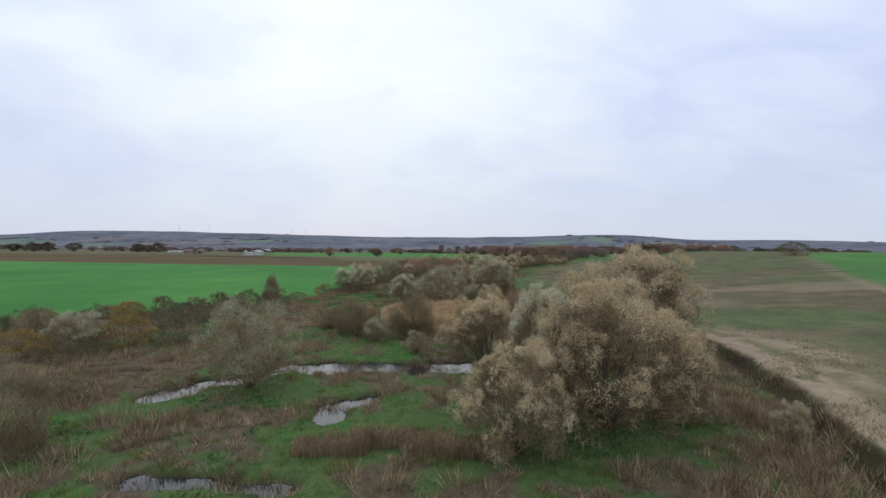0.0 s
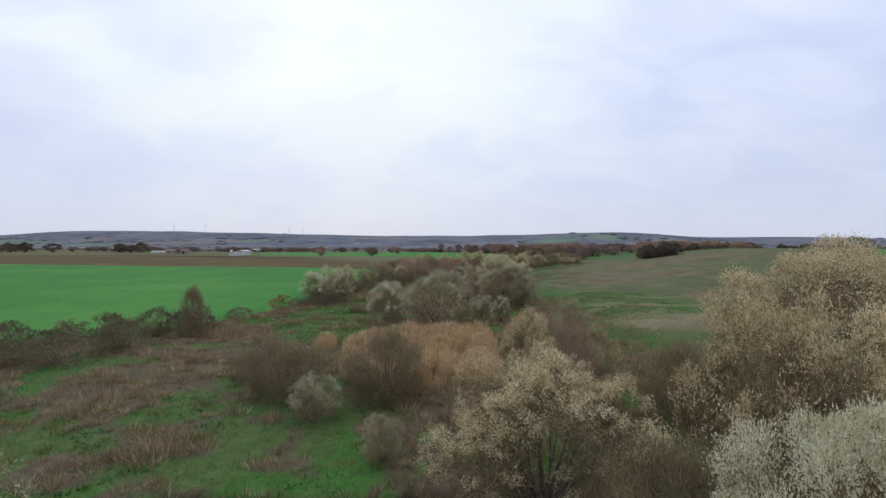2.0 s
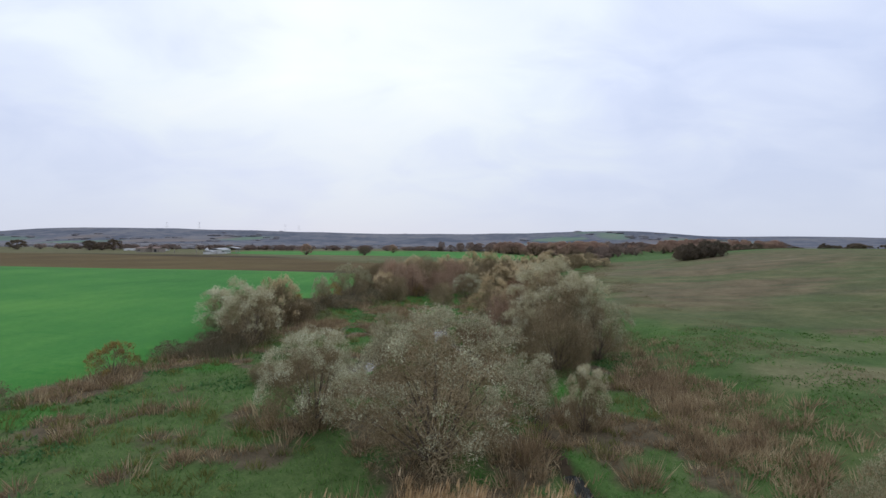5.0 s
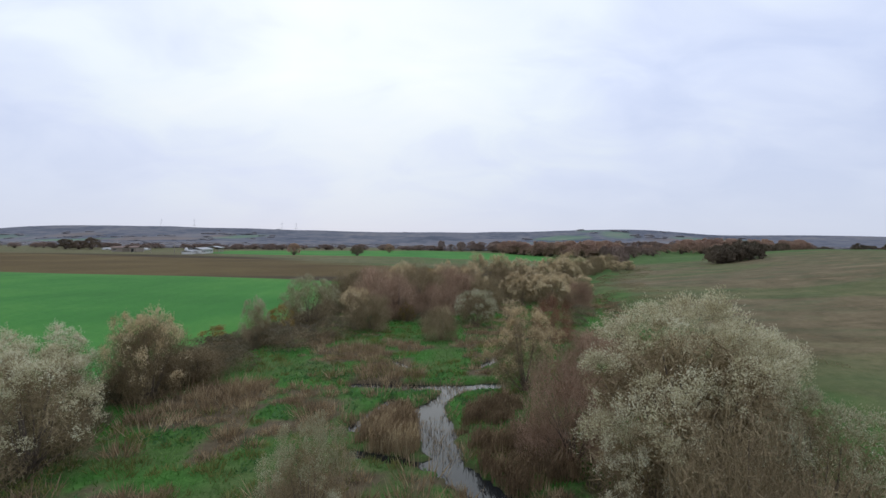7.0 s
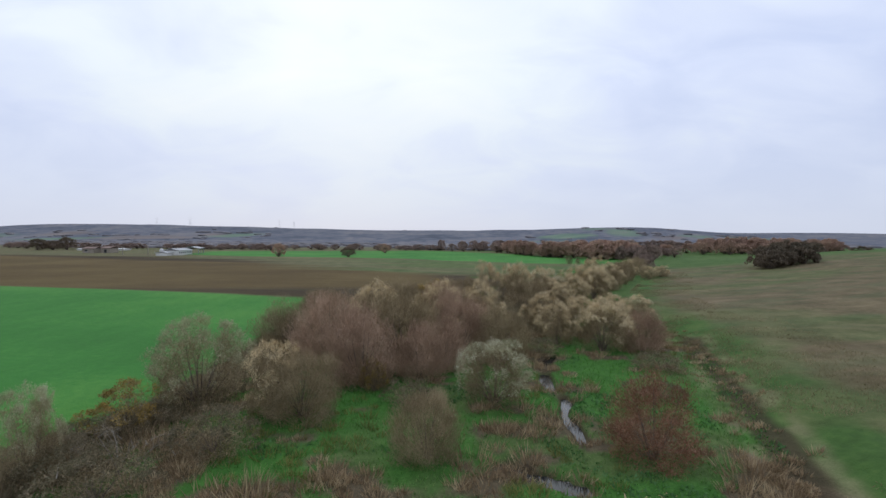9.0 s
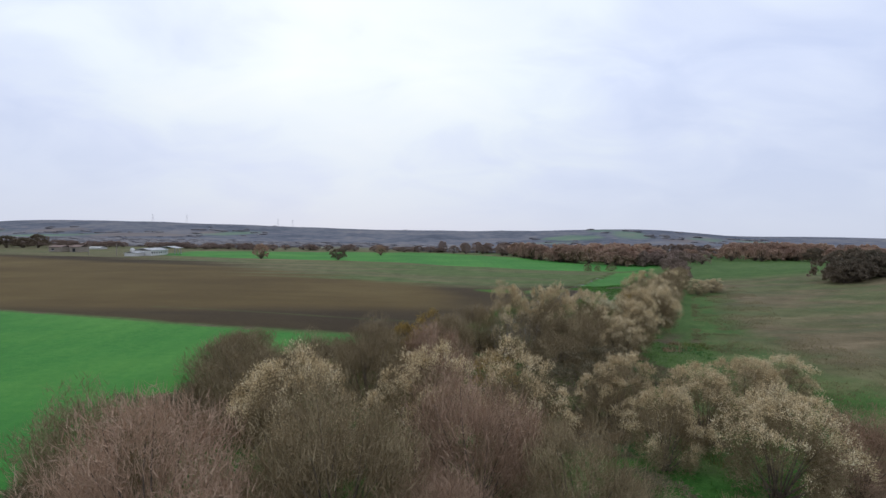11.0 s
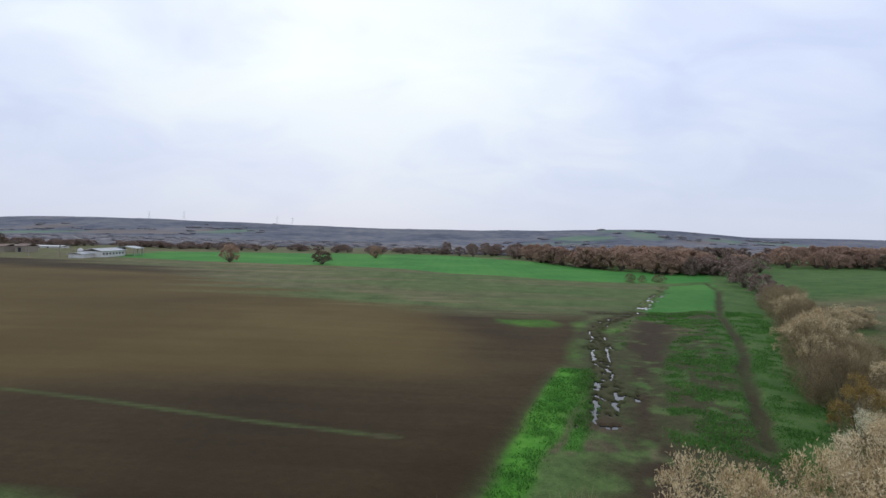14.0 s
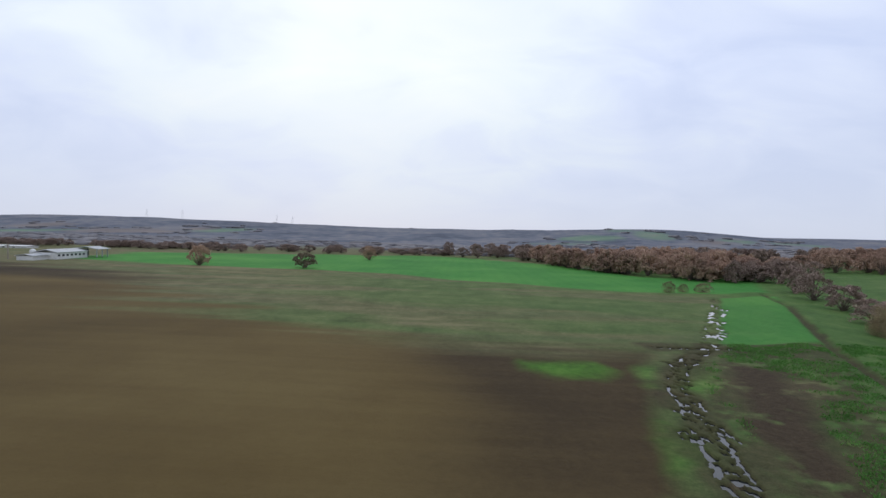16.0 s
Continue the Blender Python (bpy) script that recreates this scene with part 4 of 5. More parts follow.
# the second stretch, with the forked stream, further on
plant_all([
    ("bramble", -14.0, 125.5, 2.2, 5.0), ("grey_willow", -17.6, 126.6, 4.5, 3.0), ("bramble", -16.6, 127.0, 1.8, 4.4), ("dead_tree", -14.6, 127.6, 2.4, 5.6),
    ("bare_shrub", -1.0, 129.6, 3.3, 3.6), ("bramble", -11.6, 130.0, 2.2, 5.0), ("rust_shrub", 9.7, 130.0, 4.5, 4.6), ("ochre_shrub", -17.6, 132.2, 3.0, 4.2),
    ("cream_willow", -10.4, 134.5, 4.6, 4.0), ("bare_shrub", -8.6, 134.6, 3.8, 5.0), ("grey_willow", -15.6, 136.6, 5.6, 6.8), ("grey_willow", 2.8, 137.6, 4.2, 5.4),
    ("bramble", 13.5, 139, 1.3, 4.4), ("bramble", 16.5, 146, 1.3, 4.6), ("bramble", 8.0, 151, 1.4, 4.4), ("cream_willow", 14.0, 152, 5.0, 6.0),
    ("red_shrub", 17.8, 152.4, 4.0, 4.8), ("cream_willow", 10.2, 154.5, 4.4, 4.4),
])
# the thicket between marsh and field
plant_all([
    ("bramble", -2.4, 137.0, 1.6, 4.0), ("ochre_shrub", -5.2, 139.6, 2.4, 2.2), ("red_shrub", -6.5, 141.5, 5.4, 6.4), ("red_shrub", -2.2, 142.6, 4.4, 4.6),
    ("red_shrub", -0.6, 145.4, 4.2, 4.4), ("red_shrub", -9.8, 146.0, 6.0, 7.0), ("bare_shrub", -4.0, 147, 6.6, 6.6), ("bare_shrub", 4.4, 147.6, 4.8, 5.0),
    ("red_shrub", 0.8, 150, 6.0, 6.4), ("bare_shrub", -15.0, 150.5, 5.0, 6.0), ("cream_willow", -7.0, 151.2, 6.5, 6.4), ("cream_willow", -1.6, 152.8, 6.6, 5.6),
    ("cream_willow", 2.9, 154.0, 6.3, 5.4), ("bramble", -17.0, 157, 2.6, 5.4), ("cream_willow", 13.6, 157.6, 4.5, 5.2), ("bare_shrub", -12.0, 158, 4.8, 6.6),
    ("cream_willow", 9.6, 159.5, 4.8, 4.6),
])
# the thicket between marsh and field, further on
plant_all([
    ("cream_willow", 17.4, 160.0, 4.6, 5.4), ("bramble", 2.0, 161.4, 1.8, 5.0), ("bare_shrub", -5.6, 162.0, 5.2, 6.0), ("bramble", 7.8, 162.0, 1.8, 4.6),
    ("cream_willow", 21.0, 162.5, 4.2, 5.0), ("bramble", 5.0, 163, 1.8, 5.0), ("bare_shrub", -15.2, 164, 4.4, 6.6), ("bramble", 11.2, 164.4, 2.0, 5.4),
    ("ochre_shrub", 2.6, 164.5, 3.2, 3.6), ("red_shrub", -1.4, 164.6, 5.2, 5.4), ("bramble", 6.6, 166.4, 2.2, 5.6), ("bramble", 9.5, 168.0, 2.4, 6.0),
    ("bramble", 15.4, 168.2, 1.8, 5.0), ("bare_shrub", -11.0, 168.5, 3.8, 6.4), ("ochre_shrub", -4.0, 168.6, 4.4, 3.4), ("bare_shrub", -16.8, 169, 3.8, 5.6),
    ("bare_shrub", -7.0, 171, 4.6, 6.0),
])
# the thicket between marsh and field, further on
plant_all([
    ("bramble", 12.4, 171.0, 2.6, 5.6), ("bare_shrub", 8.4, 171.4, 3.6, 5.4), ("bare_shrub", -0.4, 171.6, 4.8, 5.0), ("dead_tree", 4.0, 171.8, 5.4, 3.0),
    ("dead_tree", 6.2, 172.6, 5.0, 2.8), ("bare_shrub", 10.6, 174.0, 4.4, 5.0), ("cream_willow", 14.8, 175.0, 4.6, 5.0), ("bramble", 13.5, 175, 2.2, 6.0),
    ("bare_shrub", 8.6, 175.5, 5.0, 6.0), ("cream_willow", 5.2, 176.4, 7.2, 5.4), ("ochre_shrub", -2.6, 176.6, 4.4, 4.6), ("bare_shrub", 12.8, 177.5, 4.6, 5.0),
    ("cream_willow", 9.4, 177.6, 7.0, 5.6), ("bare_shrub", 2.4, 178.4, 4.6, 4.4), ("cream_willow", 17.6, 179.4, 5.6, 5.6), ("bramble", 16.0, 180, 2.2, 5.0),
    ("cream_willow", 13.6, 182.0, 6.0, 5.4),
])
# the hedge along the ditch
plant_all([
    ("cream_willow", 20.4, 185.8, 6.2, 5.6), ("cream_willow", 24.0, 190.0, 6.0, 6.0), ("white_poplar", 18.0, 187.4, 4.6, 4.4), ("cream_willow", 26.8, 195.6, 5.2, 5.6),
    ("ochre_shrub", 22.6, 194.6, 4.0, 3.4), ("bare_shrub", 26.0, 200.5, 4.4, 5.4), ("cream_willow", 28.6, 207, 6.6, 6.4), ("bare_shrub", 31.5, 206, 4.4, 5.6),
    ("cream_willow", 34.2, 213.5, 5.2, 6.4), ("bare_shrub", 37.6, 219, 4.8, 6.0), ("bare_shrub", 41.6, 227, 5.0, 6.4), ("cream_willow", 45.5, 235, 5.0, 6.0),
    ("bare_shrub", 50.5, 244, 5.2, 6.6), ("bare_shrub", 55, 253, 4.4, 6.6), ("bare_wood", 61, 264, 3.8, 6.0), ("bare_wood", 66.5, 277, 4.6, 6.6),
    ("bare_wood", 71, 291, 5.6, 7.2), ("bare_wood", 76, 304, 6.2, 7.6), ("cream_willow", 50.0, 232, 3.4, 5.6), ("cream_willow", 54, 234.5, 3.2, 5.6),
])
# single trees and bushes in the far fields
plant_all([
    ("bramble", 109, 158, 4.4, 9.5), ("oak", -83.5, 338, 6.4, 6.8), ("holm_oak", -50.5, 339, 4.8, 7.4), ("oak", -40, 391, 5.6, 6.6), ("bramble", 46.0, 301, 2.6, 3.4),
    ("bramble", 49.6, 302, 2.0, 2.8), ("bramble", 54.6, 303, 2.4, 4.2),
])


hedge = np.random.default_rng(5)
y = 44.0
while y < 181:
    x = float(along(y, FIELD_EDGE)) + 1.6 + 1.2 * hedge.random()
    if not 80 < y < 99:
        tall = 1.0 if y > 99 else 1.9
        plant("bramble", x, y, tall * (0.9 + 0.7 * hedge.random()), 3.4 + 1.8 * hedge.random())
    y += 2.0 + 1.3 * hedge.random()


def scatter(rng, line, n, depth, ahead=0.0):
    """n places near a line, up to that far behind it."""
    pts = np.array(line, float)
    seg = np.linalg.norm(np.diff(pts, axis=0), axis=1)
    s = rng.random(n) * seg.sum()
    k = np.minimum(np.searchsorted(np.cumsum(seg), s), len(seg) - 1)
    f = (s - np.concatenate([[0], np.cumsum(seg)])[k]) / seg[k]
    p = pts[k] + (pts[k + 1] - pts[k]) * f[:, None]
    p[:, 1] += ahead + rng.random(n) * depth
    p[:, 0] += rng.normal(size=n) * 1.5
    return p


rng = np.random.default_rng(7)
for kind, line, n, depth, tall, wide in [
    ("wood_oak", [(36, 404), (44, 372), (55, 346), (74, 328), (84, 334)], 44, 16, 7.2, 8.5),
    ("wood_oak", [(60, 360), (84, 345), (92, 360)], 44, 60, 7.4, 9.5),
    ("wood_oak", [(108, 350), (130, 352), (165, 362), (230, 375)], 50, 50, 7.6, 9.5),
    ("bare_wood", [(-10, 446), (36, 420), (60, 420), (120, 415), (260, 430)], 60, 50, 6.6, 8.5),
    ("bare_wood", [(-330, 436), (-180, 436), (-75, 436), (-8, 446)], 96, 30, 3.7, 8.0),
    ("holm_oak", [(84, 238), (94, 242), (104, 250)], 13, 9, 5.6, 8.0),
    ("holm_oak", [(160, 335), (210, 330), (280, 330), (360, 310)], 24, 30, 6.0, 11),
    ("holm_oak", [(-420, 430), (-290, 400), (-250, 410)], 12, 16, 7.5, 13),
    ("bare_wood", [(72, 308), (96, 330), (110, 346)], 14, 20, 5.4, 7),
]:
    for x, y in scatter(rng, line, n, depth):
        s = 0.75 + 0.45 * rng.random()
        plant(kind, float(x), float(y), tall * s, wide * (0.8 + 0.4 * rng.random()), 3, "trees of the woods")


def far_woods():
    """The wooded hills: many small rough crowns joined in one."""
    rng = np.random.default_rng(3)
    n = 26000
    y = 470 + 1500 * rng.random(n) ** 1.25
    x = (rng.random(n) * 2 - 1) * (y * 1.1 + 120) - 30
    lea, tilth = far_fields(x, y)
    keep = (fractal(x, y, 120, 61, 4) > 0.40 + 0.06 * rng.random(n)) & (np.maximum(lea, tilth) < 0.25 + 0.7 * (rng.random(n) < 0.05))
    near_lea = np.maximum(*far_fields(x + 25, y - 25)) + np.maximum(*far_fields(x - 25, y + 25)) > 0.2
    keep &= rng.random(n) < np.where(y < 620, 0.35, np.where(y < 760, 0.45, np.where(near_lea, 0.3, 0.003)))
    x, y = x[keep], y[keep]
    z = height(x, y)
    n = len(x)
    size = (2.0 + 2.0 * rng.random(n)) * (1 + (y > 900) * 0.3)
    bm = bmesh.new()
    bmesh.ops.create_icosphere(bm, subdivisions=1, radius=1)
    base = np.array([v.co for v in bm.verts])
    tri = np.array([[v.index for v in f.verts] for f in bm.faces])
    bm.free()
    v = base[None] * (0.75 + 0.5 * rng.random((n, len(base), 1))) * size[:, None, None] * [1.9, 1.9, 0.42]
    v = v + np.stack([x, y, z + size * 0.1], 1)[:, None]
    f = (np.arange(n)[:, None, None] * len(base) + tri[None]).reshape(-1, 3)
    return tagged(new("far_woods", link_mesh("far_woods", v.reshape(-1, 3), f, FARWOOD, True)), "grey-brown leafless woods covering the distant low hills, haze mixed into their colour", "woodland", kind="stuff")


far_woods()


# ---- grasses and reeds ----
def blades(name, label, category, mat, rng, x, y, tall, wide, lean, per=1, jitter=0.15):
    """Tufts of blades on the ground at the places x, y."""
    n = len(x) * per
    bx = np.repeat(x, per) + rng.normal(size=n) * jitter
    by = np.repeat(y, per) + rng.normal(size=n) * jitter
    tl = np.repeat(np.broadcast_to(tall, x.shape), per) * (0.55 + 0.7 * rng.random(n))
    d = rng.normal(size=(n, 3)) * lean
    d[:, 2] = 1
    p = np.stack([bx, by, height(bx, by) - 0.03], 1)
    return tagged(new(name, link_mesh(name, *spikes(p, d, tl, wide * (0.7 + 0.6 * rng.random(n)), rng), mat)), label, category, kind="stuff")


def marsh_points(rng, n, y0=14, y1=184):
    y = y0 + (y1 - y0) * rng.random(n)
    a, b = along(y, FIELD_EDGE), along(y, BANK)
    a = np.maximum(a, -46)
    x = a + (b - a) * rng.random(n)
    dry = water_depth(x, y) < 0.05
    return x[dry], y[dry]


rng = np.random.default_rng(11)
x, y = marsh_points(rng, 60000)
g = greenness(x, y)
k = g > rng.random(len(g)) * 0.9
bright = smooth(fractal(x, y, 6.0, 95, 3) + 0.18 * smooth(y, 96, 116) - 0.1 * smooth(y, 38, 48) * (1 - smooth(y, 80, 96)), 0.5, 0.7) * (1 - smooth(y, 154, 164)) > rng.random(len(x))
blades("fresh_grass", "bright green young marsh grass in tufts", "grass", FRESH, rng, x[k & bright], y[k & bright], 0.24, 0.055, 0.6, 3, 0.22)
k &= ~bright
blades("marsh_grass", "green marsh grass in uneven tufts", "grass", GRASS, rng, x[k], y[k], 0.26, 0.05, 0.6, 3, 0.22)


def tussocks(name, label, category, mat, rng, x, y, size, per, wide=0.05):
    """Rounded clumps: blades that lean outward from the middle of each."""
    n = len(x) * per
    a, r = rng.random(n) * 2 * np.pi, np.sqrt(rng.random(n))
    q = np.repeat(size, per)
    bx, by = np.repeat(x, per) + np.cos(a) * r * q * 0.75, np.repeat(y, per) + np.sin(a) * r * q * 0.75
    lean = r * 0.75
    d = np.stack([np.cos(a) * lean, np.sin(a) * lean, np.ones(n)], 1) + rng.normal(size=(n, 3)) * 0.22
    p = np.stack([bx, by, height(bx, by) - 0.03], 1)
    tall = q * (0.6 + 0.6 * rng.random(n)) * (1 - 0.4 * r)
    return tagged(new(name, link_mesh(name, *spikes(p, d, tall, wide * (0.7 + 0.6 * rng.random(n)), rng), mat)), label, category, kind="stuff")


x, y = marsh_points(rng, 11500)
g = greenness(x, y)
k = g < 0.35 + 0.5 * rng.random(len(g)) ** 2
tussocks("sedge", "brown withered sedge tussocks over wet ground", "sedge", SEDGE, rng, x[k], y[k], (0.4 + 0.7 * rng.random(k.sum()) ** 2) * (0.75 + 0.7 * smooth(fractal(x[k], y[k], 3.2, 86, 2), 0.4, 0.65)), 44)
x, y = marsh_points(rng, 3600)
k = fractal(x, y, 7, 77, 2) > 0.47 - 0.06 * (y < 50)
tussocks("rush", "olive-green rushes in round clumps on the marsh", "rushes", RUSH, rng, x[k], y[k], 0.35 + 0.45 * rng.random(k.sum()) ** 2, 36, 0.045)
y = 16 + 150 * rng.random(1500)
x = along(y, BANK) + rng.normal(size=1500) * (1.6 - 0.7 * smooth(y, 98, 112)) - 0.6
k = (water_depth(x, y) < 0.2) & (rng.random(1500) > 0.75 * smooth(y, 94, 106))
tussocks("bank_sedge", "brown bracken and sedge along the marsh bank", "sedge", SEDGE, rng, x[k], y[k], (0.5 + 0.5 * rng.random(k.sum())) * (1 - 0.45 * smooth(y[k], 96, 112)), 36)
x, y = marsh_points(rng, 26000)
k = (fractal(x, y, 4.5, 25, 3) > 0.6) & (greenness(x, y) > 0.3)
blades("marsh_weeds", "broad-leaved green marsh weeds in patches", "weeds", WEED, rng, x[k], y[k], 0.24, 0.14, 0.9, 6, 0.25)

y = 20 + 165 * rng.random(4200)
x = along(y, FIELD_EDGE) + 0.4 + rng.random(4200) * 5.5 * fractal(y * 0 + 3, y, 9, 83, 2) ** 0.5
k = (fractal(x, y, 2.4, 84, 3) > 0.42) & ((y < 80) | (y > 98))
tussocks("bank_scrub", "dark olive-brown scrub and dead weeds along the field edge", "scrub", BRAMBLE, rng, x[k], y[k], 0.6 + 0.8 * rng.random(k.sum()) ** 2, 34, 0.06)
y = 14 + 125 * rng.random(60000)
x = -24 + 42 * rng.random(60000)
d = water_depth(x, y)
k = (d > 0.03) & (fractal(x, y, 1.7, 85, 3) > 0.49 + 0.07 * d) & (rng.random(len(d)) < 0.6)
tussocks("pond_sedge", "brown and olive sedge standing in the edge of the ponds", "sedge", SEDGE, rng, x[k], y[k], 0.35 + 0.4 * rng.random(k.sum()), 14, 0.045)

y = 78 + 32 * rng.random(9000)
x = 12 + 26 * rng.random(9000)
bank_side = soft_inside(x, y, [(14, 82), (31, 81), (34, 100), (27, 105), (14, 105)], 4.0)
k = (x > along(y, BANK) - 0.5) & (fractal(x, y, 1.4, 26, 3) > 0.54) & (bank_side > rng.random(9000))
blades("bank_weeds", "broad-leaved green weeds on the grassy bank", "weeds", GRASS, rng, x[k], y[k], 0.16, 0.12, 0.9, 4, 0.25)

# reeds
REED_BED = [(-6.6, 72.8), (-3.4, 76), (3.6, 76.4), (4.7, 69.7), (4.8, 64), (4.2, 57.8), (-0.7, 56.2), (-5.2, 58.4), (-7.2, 60.6), (-7.2, 64), (-7.8, 67), (-8.4, 69.8)]
REED_TUFT = [(-11.6, 69.6), (-12, 72), (-10.4, 72.4), (-9.2, 69), (-10.6, 68.2)]
REED_EAST = [(6.4, 75.4), (9, 71.4), (10, 65), (9, 58.4), (6.9, 57.6), (7, 66)]
REED_FRONT = [(-6.8, 25.2), (4.4, 25.4), (4.6, 27.4), (-6.4, 27.2)]
REED_STREAM = [(-4.6, 104.8), (-1.6, 105), (-1.6, 110.5), (-3.2, 111.4), (-4.2, 108)]


def reed_bed(name, label, poly, n, tall, seed, mat=REED):
    rng = np.random.default_rng(seed)
    px, py = [p[0] for p in poly], [p[1] for p in poly]
    x = min(px) + (max(px) - min(px)) * rng.random(n)
    y = min(py) + (max(py) - min(py)) * rng.random(n)
    w = (fractal(x, y, 2.2, 19, 3) - 0.5) * 2.4
    k = inside(x + w, y + w, poly) & (fractal(x, y, 1.8, seed, 3) > 0.42) & (water_depth(x, y) < 0.6)
    size = tall * (0.6 + 0.62 * fractal(x[k], y[k], 2.6, 29, 3)) * (0.8 + 0.4 * rng.random(k.sum()))
    bx, by = np.repeat(x[k], 24), np.repeat(y[k], 24)
    q = np.repeat(size, 24) * (0.5 + 0.6 * rng.random(len(bx)))
    a = rng.random(len(bx)) * 6.283
    out = np.stack([np.cos(a), np.sin(a), 0 * a], 1) * rng.random((len(bx), 1))
    d = out * 0.16 + rng.normal(size=(len(bx), 3)) * 0.06 + [0, 0, 1]
    p = np.stack([bx, by, height(bx, by) - 0.05], 1) + out * 0.28
    stems = spikes(p, d, q, 0.03, rng)
    top = p + unit(d) * q[:, None] * 0.82
    plume = spikes(top[::3], unit(d[::3] + [0.25, 0, 0]), q[::3] * 0.14 + 0.06, 0.06, rng)
    tagged(new(name, link_mesh(name, *merged([stems, plume]), mat)), label, "reeds", kind="stuff")


reed_bed("reed_bed", "dense tan dry reeds standing upright in the marsh", REED_BED, 8200, 1.6, 51)
reed_bed("reed_bed", "thin tan dry reeds beside a muddy trail", REED_EAST, 3400, 1.45, 52)
reed_bed("reed_bed", "small tuft of tan dry reeds beside a pond", REED_TUFT, 260, 1.3, 56)
reed_bed("reed_strip", "strip of dry reddish-brown reeds along a pond", REED_FRONT, 900, 0.85, 53, SEDGE)
reed_bed("sedge_island", "dark brown sedge between the arms of a stream", REED_STREAM, 700, 1.0, 54, SEDGE)
reed_bed("sedge_island", "dark brown withered sedge on the muddy stream bank", [(1.4, 101.5), (4.8, 102), (5.4, 109), (3, 112.5), (0.7, 110), (1.0, 105)], 1100, 0.9, 55, SEDGE)

# pasture and verge tussocks
rng = np.random.default_rng(13)
y = 16 + 230 * rng.random(30000)
x = along(y, BANK) + 12 * rng.random(30000) ** 1.7
k = fractal(x, y, 4.0, 33, 3) > 0.48
blades("pasture_grass", "rough straw-coloured pasture grass in tufts", "grass", STRAW, rng, x[k], y[k], 0.22, 0.045, 0.7, 4, 0.22)
y = 186 + 60 * rng.random(36000)
a, b = along(y, RUT[:1] + RUT[1:]), along(y, DITCH)
x = a + 1.5 + (b + 5 - a) * rng.random(36000)
k = (fractal(x, y, 1.3, 65, 2) + 0.25 * fractal(x, y, 7.0, 63, 2) > 0.6) & (rng.random(len(x)) < 0.7) & (near_line(x, y, DITCH) > 0.7) & (x - along(y, RUT) > 2.5) & (soft_inside(x, y, WASTE, 2.0) < 0.6)
blades("headland_grass", "coarse green grass on the wet headland", "grass", FRESH, rng, x[k], y[k], 0.2, 0.075, 0.9, 6, 0.22)


y = 185 + 25 * rng.random(16000)
x = -2 + 14 * rng.random(16000)
k = (np.maximum(soft_inside(x, y, STRIP, 0.4), soft_inside(x, y, STRIP_ARM, 0.3)) > 0.5) & (fractal(x, y, 1.0, 64, 2) > 0.36)
blades("young_crop", "bright green strip of self-sown young crop beside the plough", "crop", FRESH, rng, x[k], y[k], 0.2, 0.05, 0.7, 4, 0.2)


# ---- the farm, the poles and the pylons ----
WHITEWASH = plain("whitewash", (0.66, 0.65, 0.62), 0.85, 0.12, 0.8, 0.3)
ROOFING = plain("grey_roofing", (0.46, 0.46, 0.46), 0.7, 0.15, 0.5, 0.4)
RUSTY = plain("brown_tiles", (0.24, 0.17, 0.14), 0.85, 0.25, 1.5, 0.2)
# near-black colour stands in for the shade inside the windows and open barn
DARK = plain("interior_shade", (0.03, 0.03, 0.032), 0.6, 0.2, 1.0, 0.3)
STEEL = plain("galvanised_steel", (0.30, 0.31, 0.33), 0.5, 0.15, 2.0, 0.5)
TIMBER = plain("grey_timber", (0.30, 0.26, 0.21), 0.9, 0.3, 4.0, 0.2)


def boxes(parts_of):
    """One mesh of upright boxes, each from its low to its high corner."""
    bm = bmesh.new()
    for lo, hi in parts_of:
        m = Matrix.Translation([(a + b) / 2 for a, b in zip(lo, hi)]) @ Matrix.Diagonal([b - a for a, b in zip(lo, hi)] + [1])
        bmesh.ops.create_cube(bm, size=1, matrix=m)
    return bm


def gable(w, d, z0, rise, over=0.4):
    """A thin double-pitched roof along x."""
    bm = bmesh.new()
    a, b = w / 2 + over, d / 2 + over
    ring = [(-b, 0), (0, rise), (b, 0), (b, 0.14), (0, rise + 0.16), (-b, 0.14)]
    ends = [[bm.verts.new((sx * a, y, z0 + z)) for y, z in ring] for sx in (-1, 1)]
    for i in range(6):
        j = (i + 1) % 6
        bm.faces.new((ends[0][i], ends[0][j], ends[1][j], ends[1][i]))
    for e in ends:
        bm.faces.new((e[0], e[1], e[4], e[5]))
        bm.faces.new((e[1], e[2], e[3], e[4]))
    bmesh.ops.recalc_face_normals(bm, faces=bm.faces)
    return bm


def part(name, bm, mat, parent, label=""):
    me = bpy.data.meshes.new(name)
    bm.to_mesh(me)
    bm.free()
    me.materials.append(mat)
    return child(name, me, parent, label)


def standing(name, x, y, turn, label, category, group=""):
    ob = tagged(new(name), label, category, group)
    ob.matrix_basis = pose(x, y, float(height(x, y)) - 0.05, 0, 0, turn)
    return ob


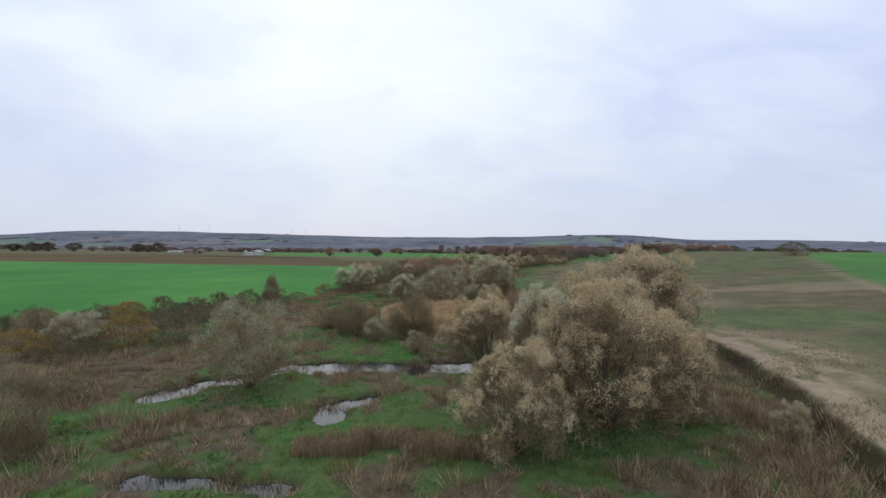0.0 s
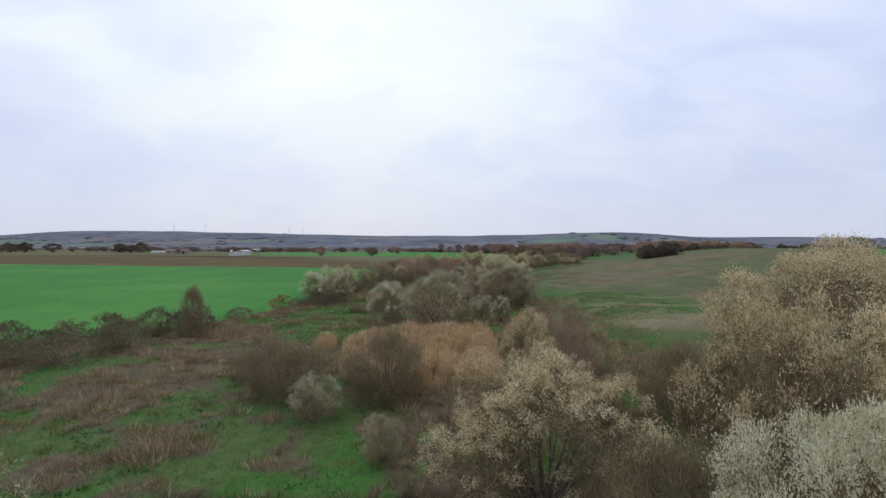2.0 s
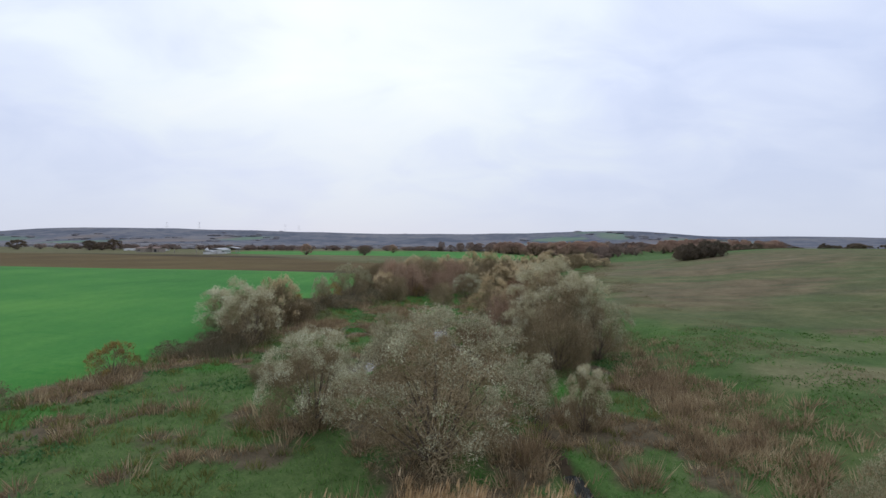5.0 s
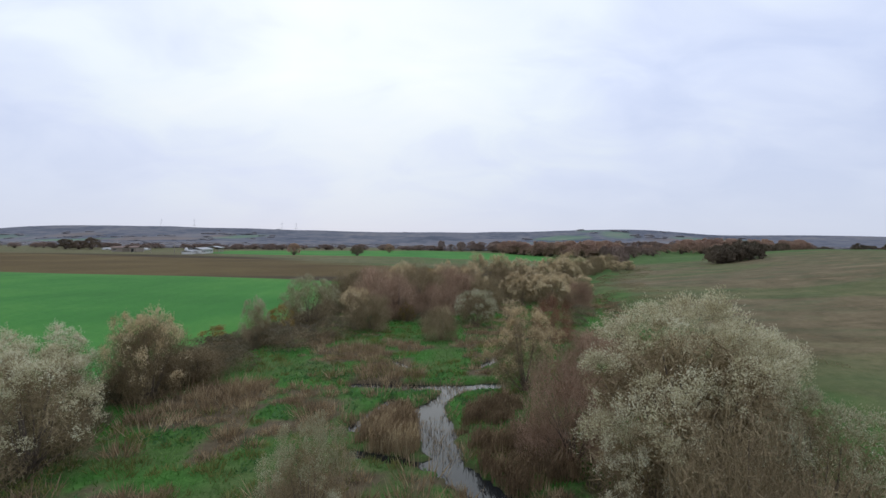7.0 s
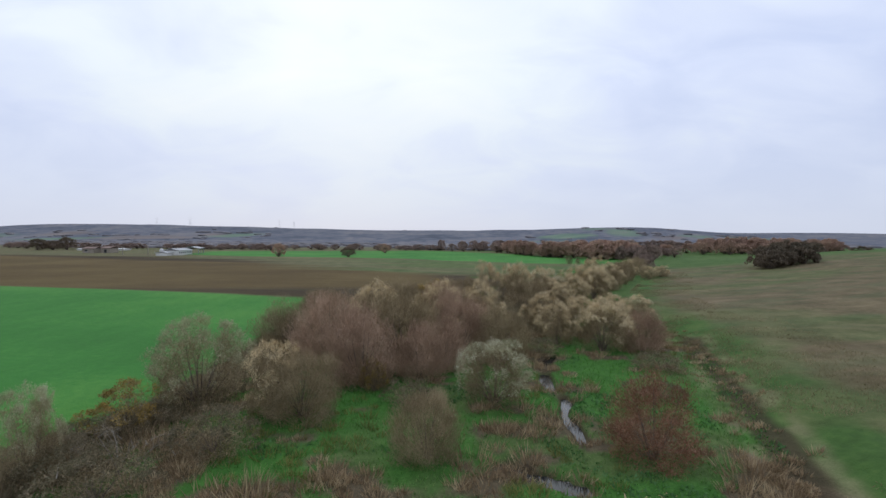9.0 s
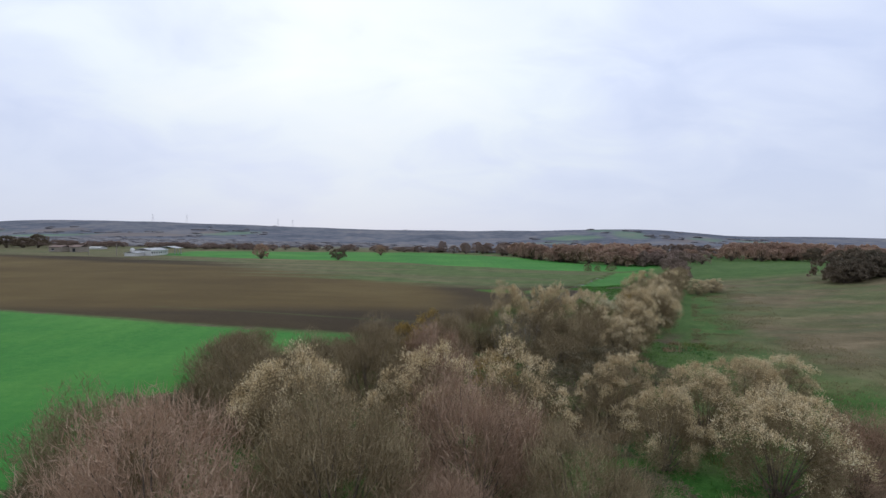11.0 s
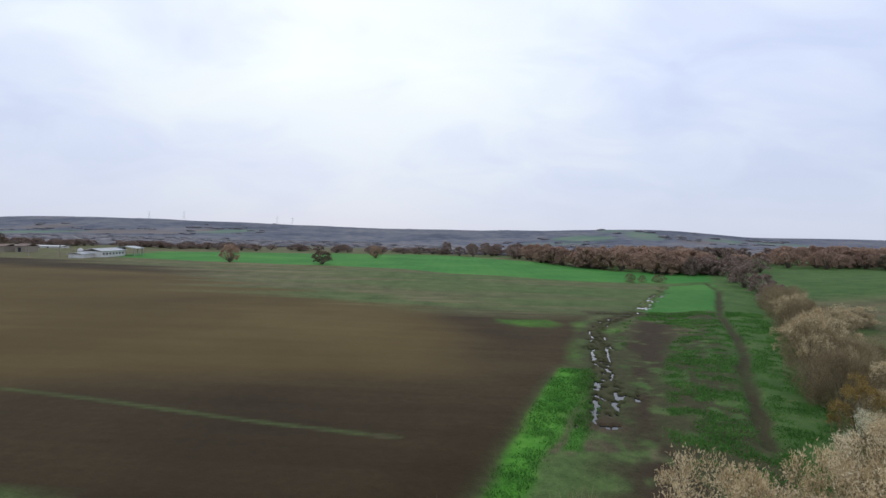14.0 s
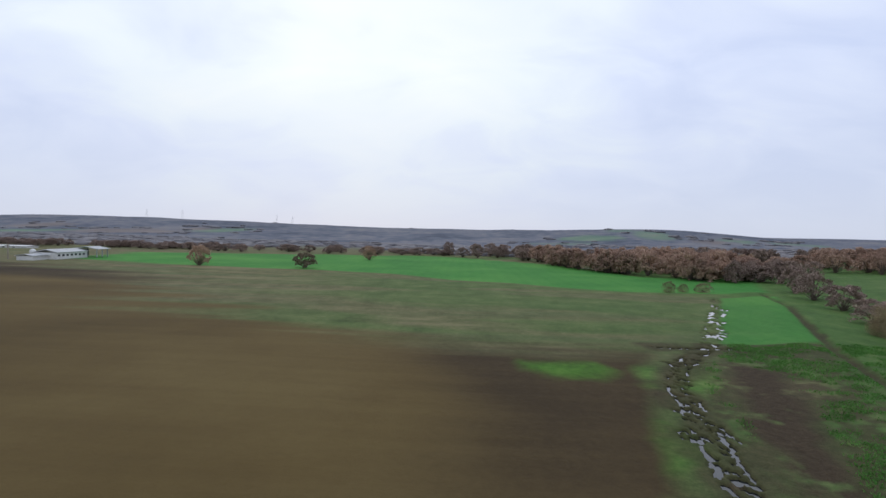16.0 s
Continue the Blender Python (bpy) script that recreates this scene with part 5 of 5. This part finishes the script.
def shed(x, y, turn, w, d, eaves, rise, openings, label, walling=None, roofing=None):
    ob = standing("farm_shed", x, y, turn, label, "shed", "farm buildings")
    wall = part("wall", boxes([((-w / 2, -d / 2, -0.2), (w / 2, d / 2, eaves))]), walling or WHITEWASH, ob)
    part("roof", gable(w, d, eaves, rise), roofing or ROOFING, ob, "pale grey sheet roof")
    for x0, x1, z0, z1 in openings:
        frame_ob = part("window", boxes([((x0, -d / 2 - 0.04, z0), (x1, -d / 2 + 0.02, z1))]), DARK, ob)
        part("sill", boxes([((x0 - 0.1, -d / 2 - 0.12, z0 - 0.12), (x1 + 0.1, -d / 2 + 0.02, z0))]), WHITEWASH, frame_ob)
    return ob


shed(-140.4, 352.4, 95, 15, 7, 2.3, 0.9, [(-6.9 + i * 2.0, -5.9 + i * 2.0, 1.0, 1.7) for i in range(7)], "long whitewashed farm shed with a row of small windows")
shed(-141.4, 342.5, 95, 8, 5, 1.4, 0.5, [(2.4, 3.6, 0.1, 1.1)], "low whitewashed outbuilding beside the farm shed")
shed(-199, 371, -6, 7, 6, 2.4, 0.8, [(-2, -0.5, 0.8, 1.7)], "small grey farm building with a brown roof behind trees", TIMBER, RUSTY)
shed(-190, 372, -6, 5, 6, 2.6, 0.9, [(-1, 0.6, 0.1, 2.0)], "narrow grey farm building with a brown roof", TIMBER, RUSTY)
shed(-229, 421, 2, 30, 7, 0.9, 0.4, [(-12 + i * 5.0, -11 + i * 5.0, 0.2, 0.7) for i in range(5)], "long low white-roofed farm shed behind bare trees", None, WHITEWASH)
barn = standing("open_barn", -138.4, 363.6, 95, "open-sided barn with a grey roof on posts", "barn", "farm buildings")
part("roof", gable(6.5, 8, 3.0, 0.8), ROOFING, barn, "grey sheet roof")
for px in (-3, 0, 3):
    for py in (-3.6, 3.6):
        part("post", boxes([((px - 0.12, py - 0.12, -0.2), (px + 0.12, py + 0.12, 3.02))]), STEEL, barn)
# near-black panel added for the shade at the back of the barn
part("back_wall", boxes([((-3.1, 3.2, -0.2), (3.1, 3.4, 2.9))]), DARK, barn)
tank = standing("feed_silo", -145.6, 346.5, 0, "white rounded feed silo beside the farm sheds", "silo", "farm buildings")
bm = bmesh.new()
bmesh.ops.create_uvsphere(bm, u_segments=16, v_segments=10, radius=0.95, matrix=Matrix.Translation((0, 0, 2.3)) @ Matrix.Diagonal((1, 1, 1.15, 1)))
part("vessel", bm, WHITEWASH, tank)
for a in range(4):
    cx, cy = 0.6 * math.cos(a * 1.571 + 0.8), 0.6 * math.sin(a * 1.571 + 0.8)
    part("leg", boxes([((cx - 0.06, cy - 0.06, -0.2), (cx + 0.06, cy + 0.06, 1.75))]), STEEL, tank)
for px, py, tall in ((-149, 341, 5.0), (-163, 343, 4.4)):
    pole = standing("utility_pole", px, py, 0, "weathered timber utility pole with a crossarm by the farm", "pole", "poles by the farm")
    part("mast", boxes([((-0.13, -0.13, -0.3), (0.13, 0.13, tall))]), TIMBER, pole)
    part("crossarm", boxes([((-0.9, -0.22, tall - 0.5), (0.9, -0.14, tall - 0.34))]), TIMBER, pole)


def pylon(x, y, tall):
    ob = standing("pylon", x, y, 12, "far steel lattice pylon on the wooded ridge", "pylon", "pylons on the ridge")
    for sx in (-1, 1):
        for sy in (-1, 1):
            v, f = tubes([(sx * 2.4, sy * 2.4, -1)], [(sx * 0.4, sy * 0.4, tall)], 0.06, 0.04, 4)
            child("leg", link_mesh("leg", v, f, STEEL), ob)
    for k in range(5):
        z0, z1 = tall * (0.1 + 0.17 * k), tall * (0.27 + 0.17 * k)
        r0, r1 = 2.4 - 2.0 * z0 / tall, 2.4 - 2.0 * z1 / tall
        v, f = tubes([(-r0, -r0, z0), (r0, -r0, z0), (-r0, r0, z0), (r0, r0, z0)], [(r1, -r1, z1), (-r1, -r1, z1), (r1, r1, z1), (-r1, r1, z1)], 0.03, 0.03, 3)
        child("brace", link_mesh("brace", v, f, STEEL), ob)
    for z, reach in ((0.72, 4.2), (0.84, 3.4), (0.95, 2.6)):
        child("crossarm", link_mesh("crossarm", *tubes([(-reach, 0, tall * z)], [(reach, 0, tall * z)], 0.05, 0.05, 4), STEEL), ob)


for px, tall in ((-700, 17), (-620, 20), (-408, 18), (-374, 16)):
    pylon(px, 1240, tall)

post = standing("marker_post", -19.6, 122.5, 0, "pale wooden marker post at the crop edge", "post")
part("shaft", boxes([((-0.06, -0.06, -0.3), (0.06, 0.06, 1.3))]), TIMBER, post)
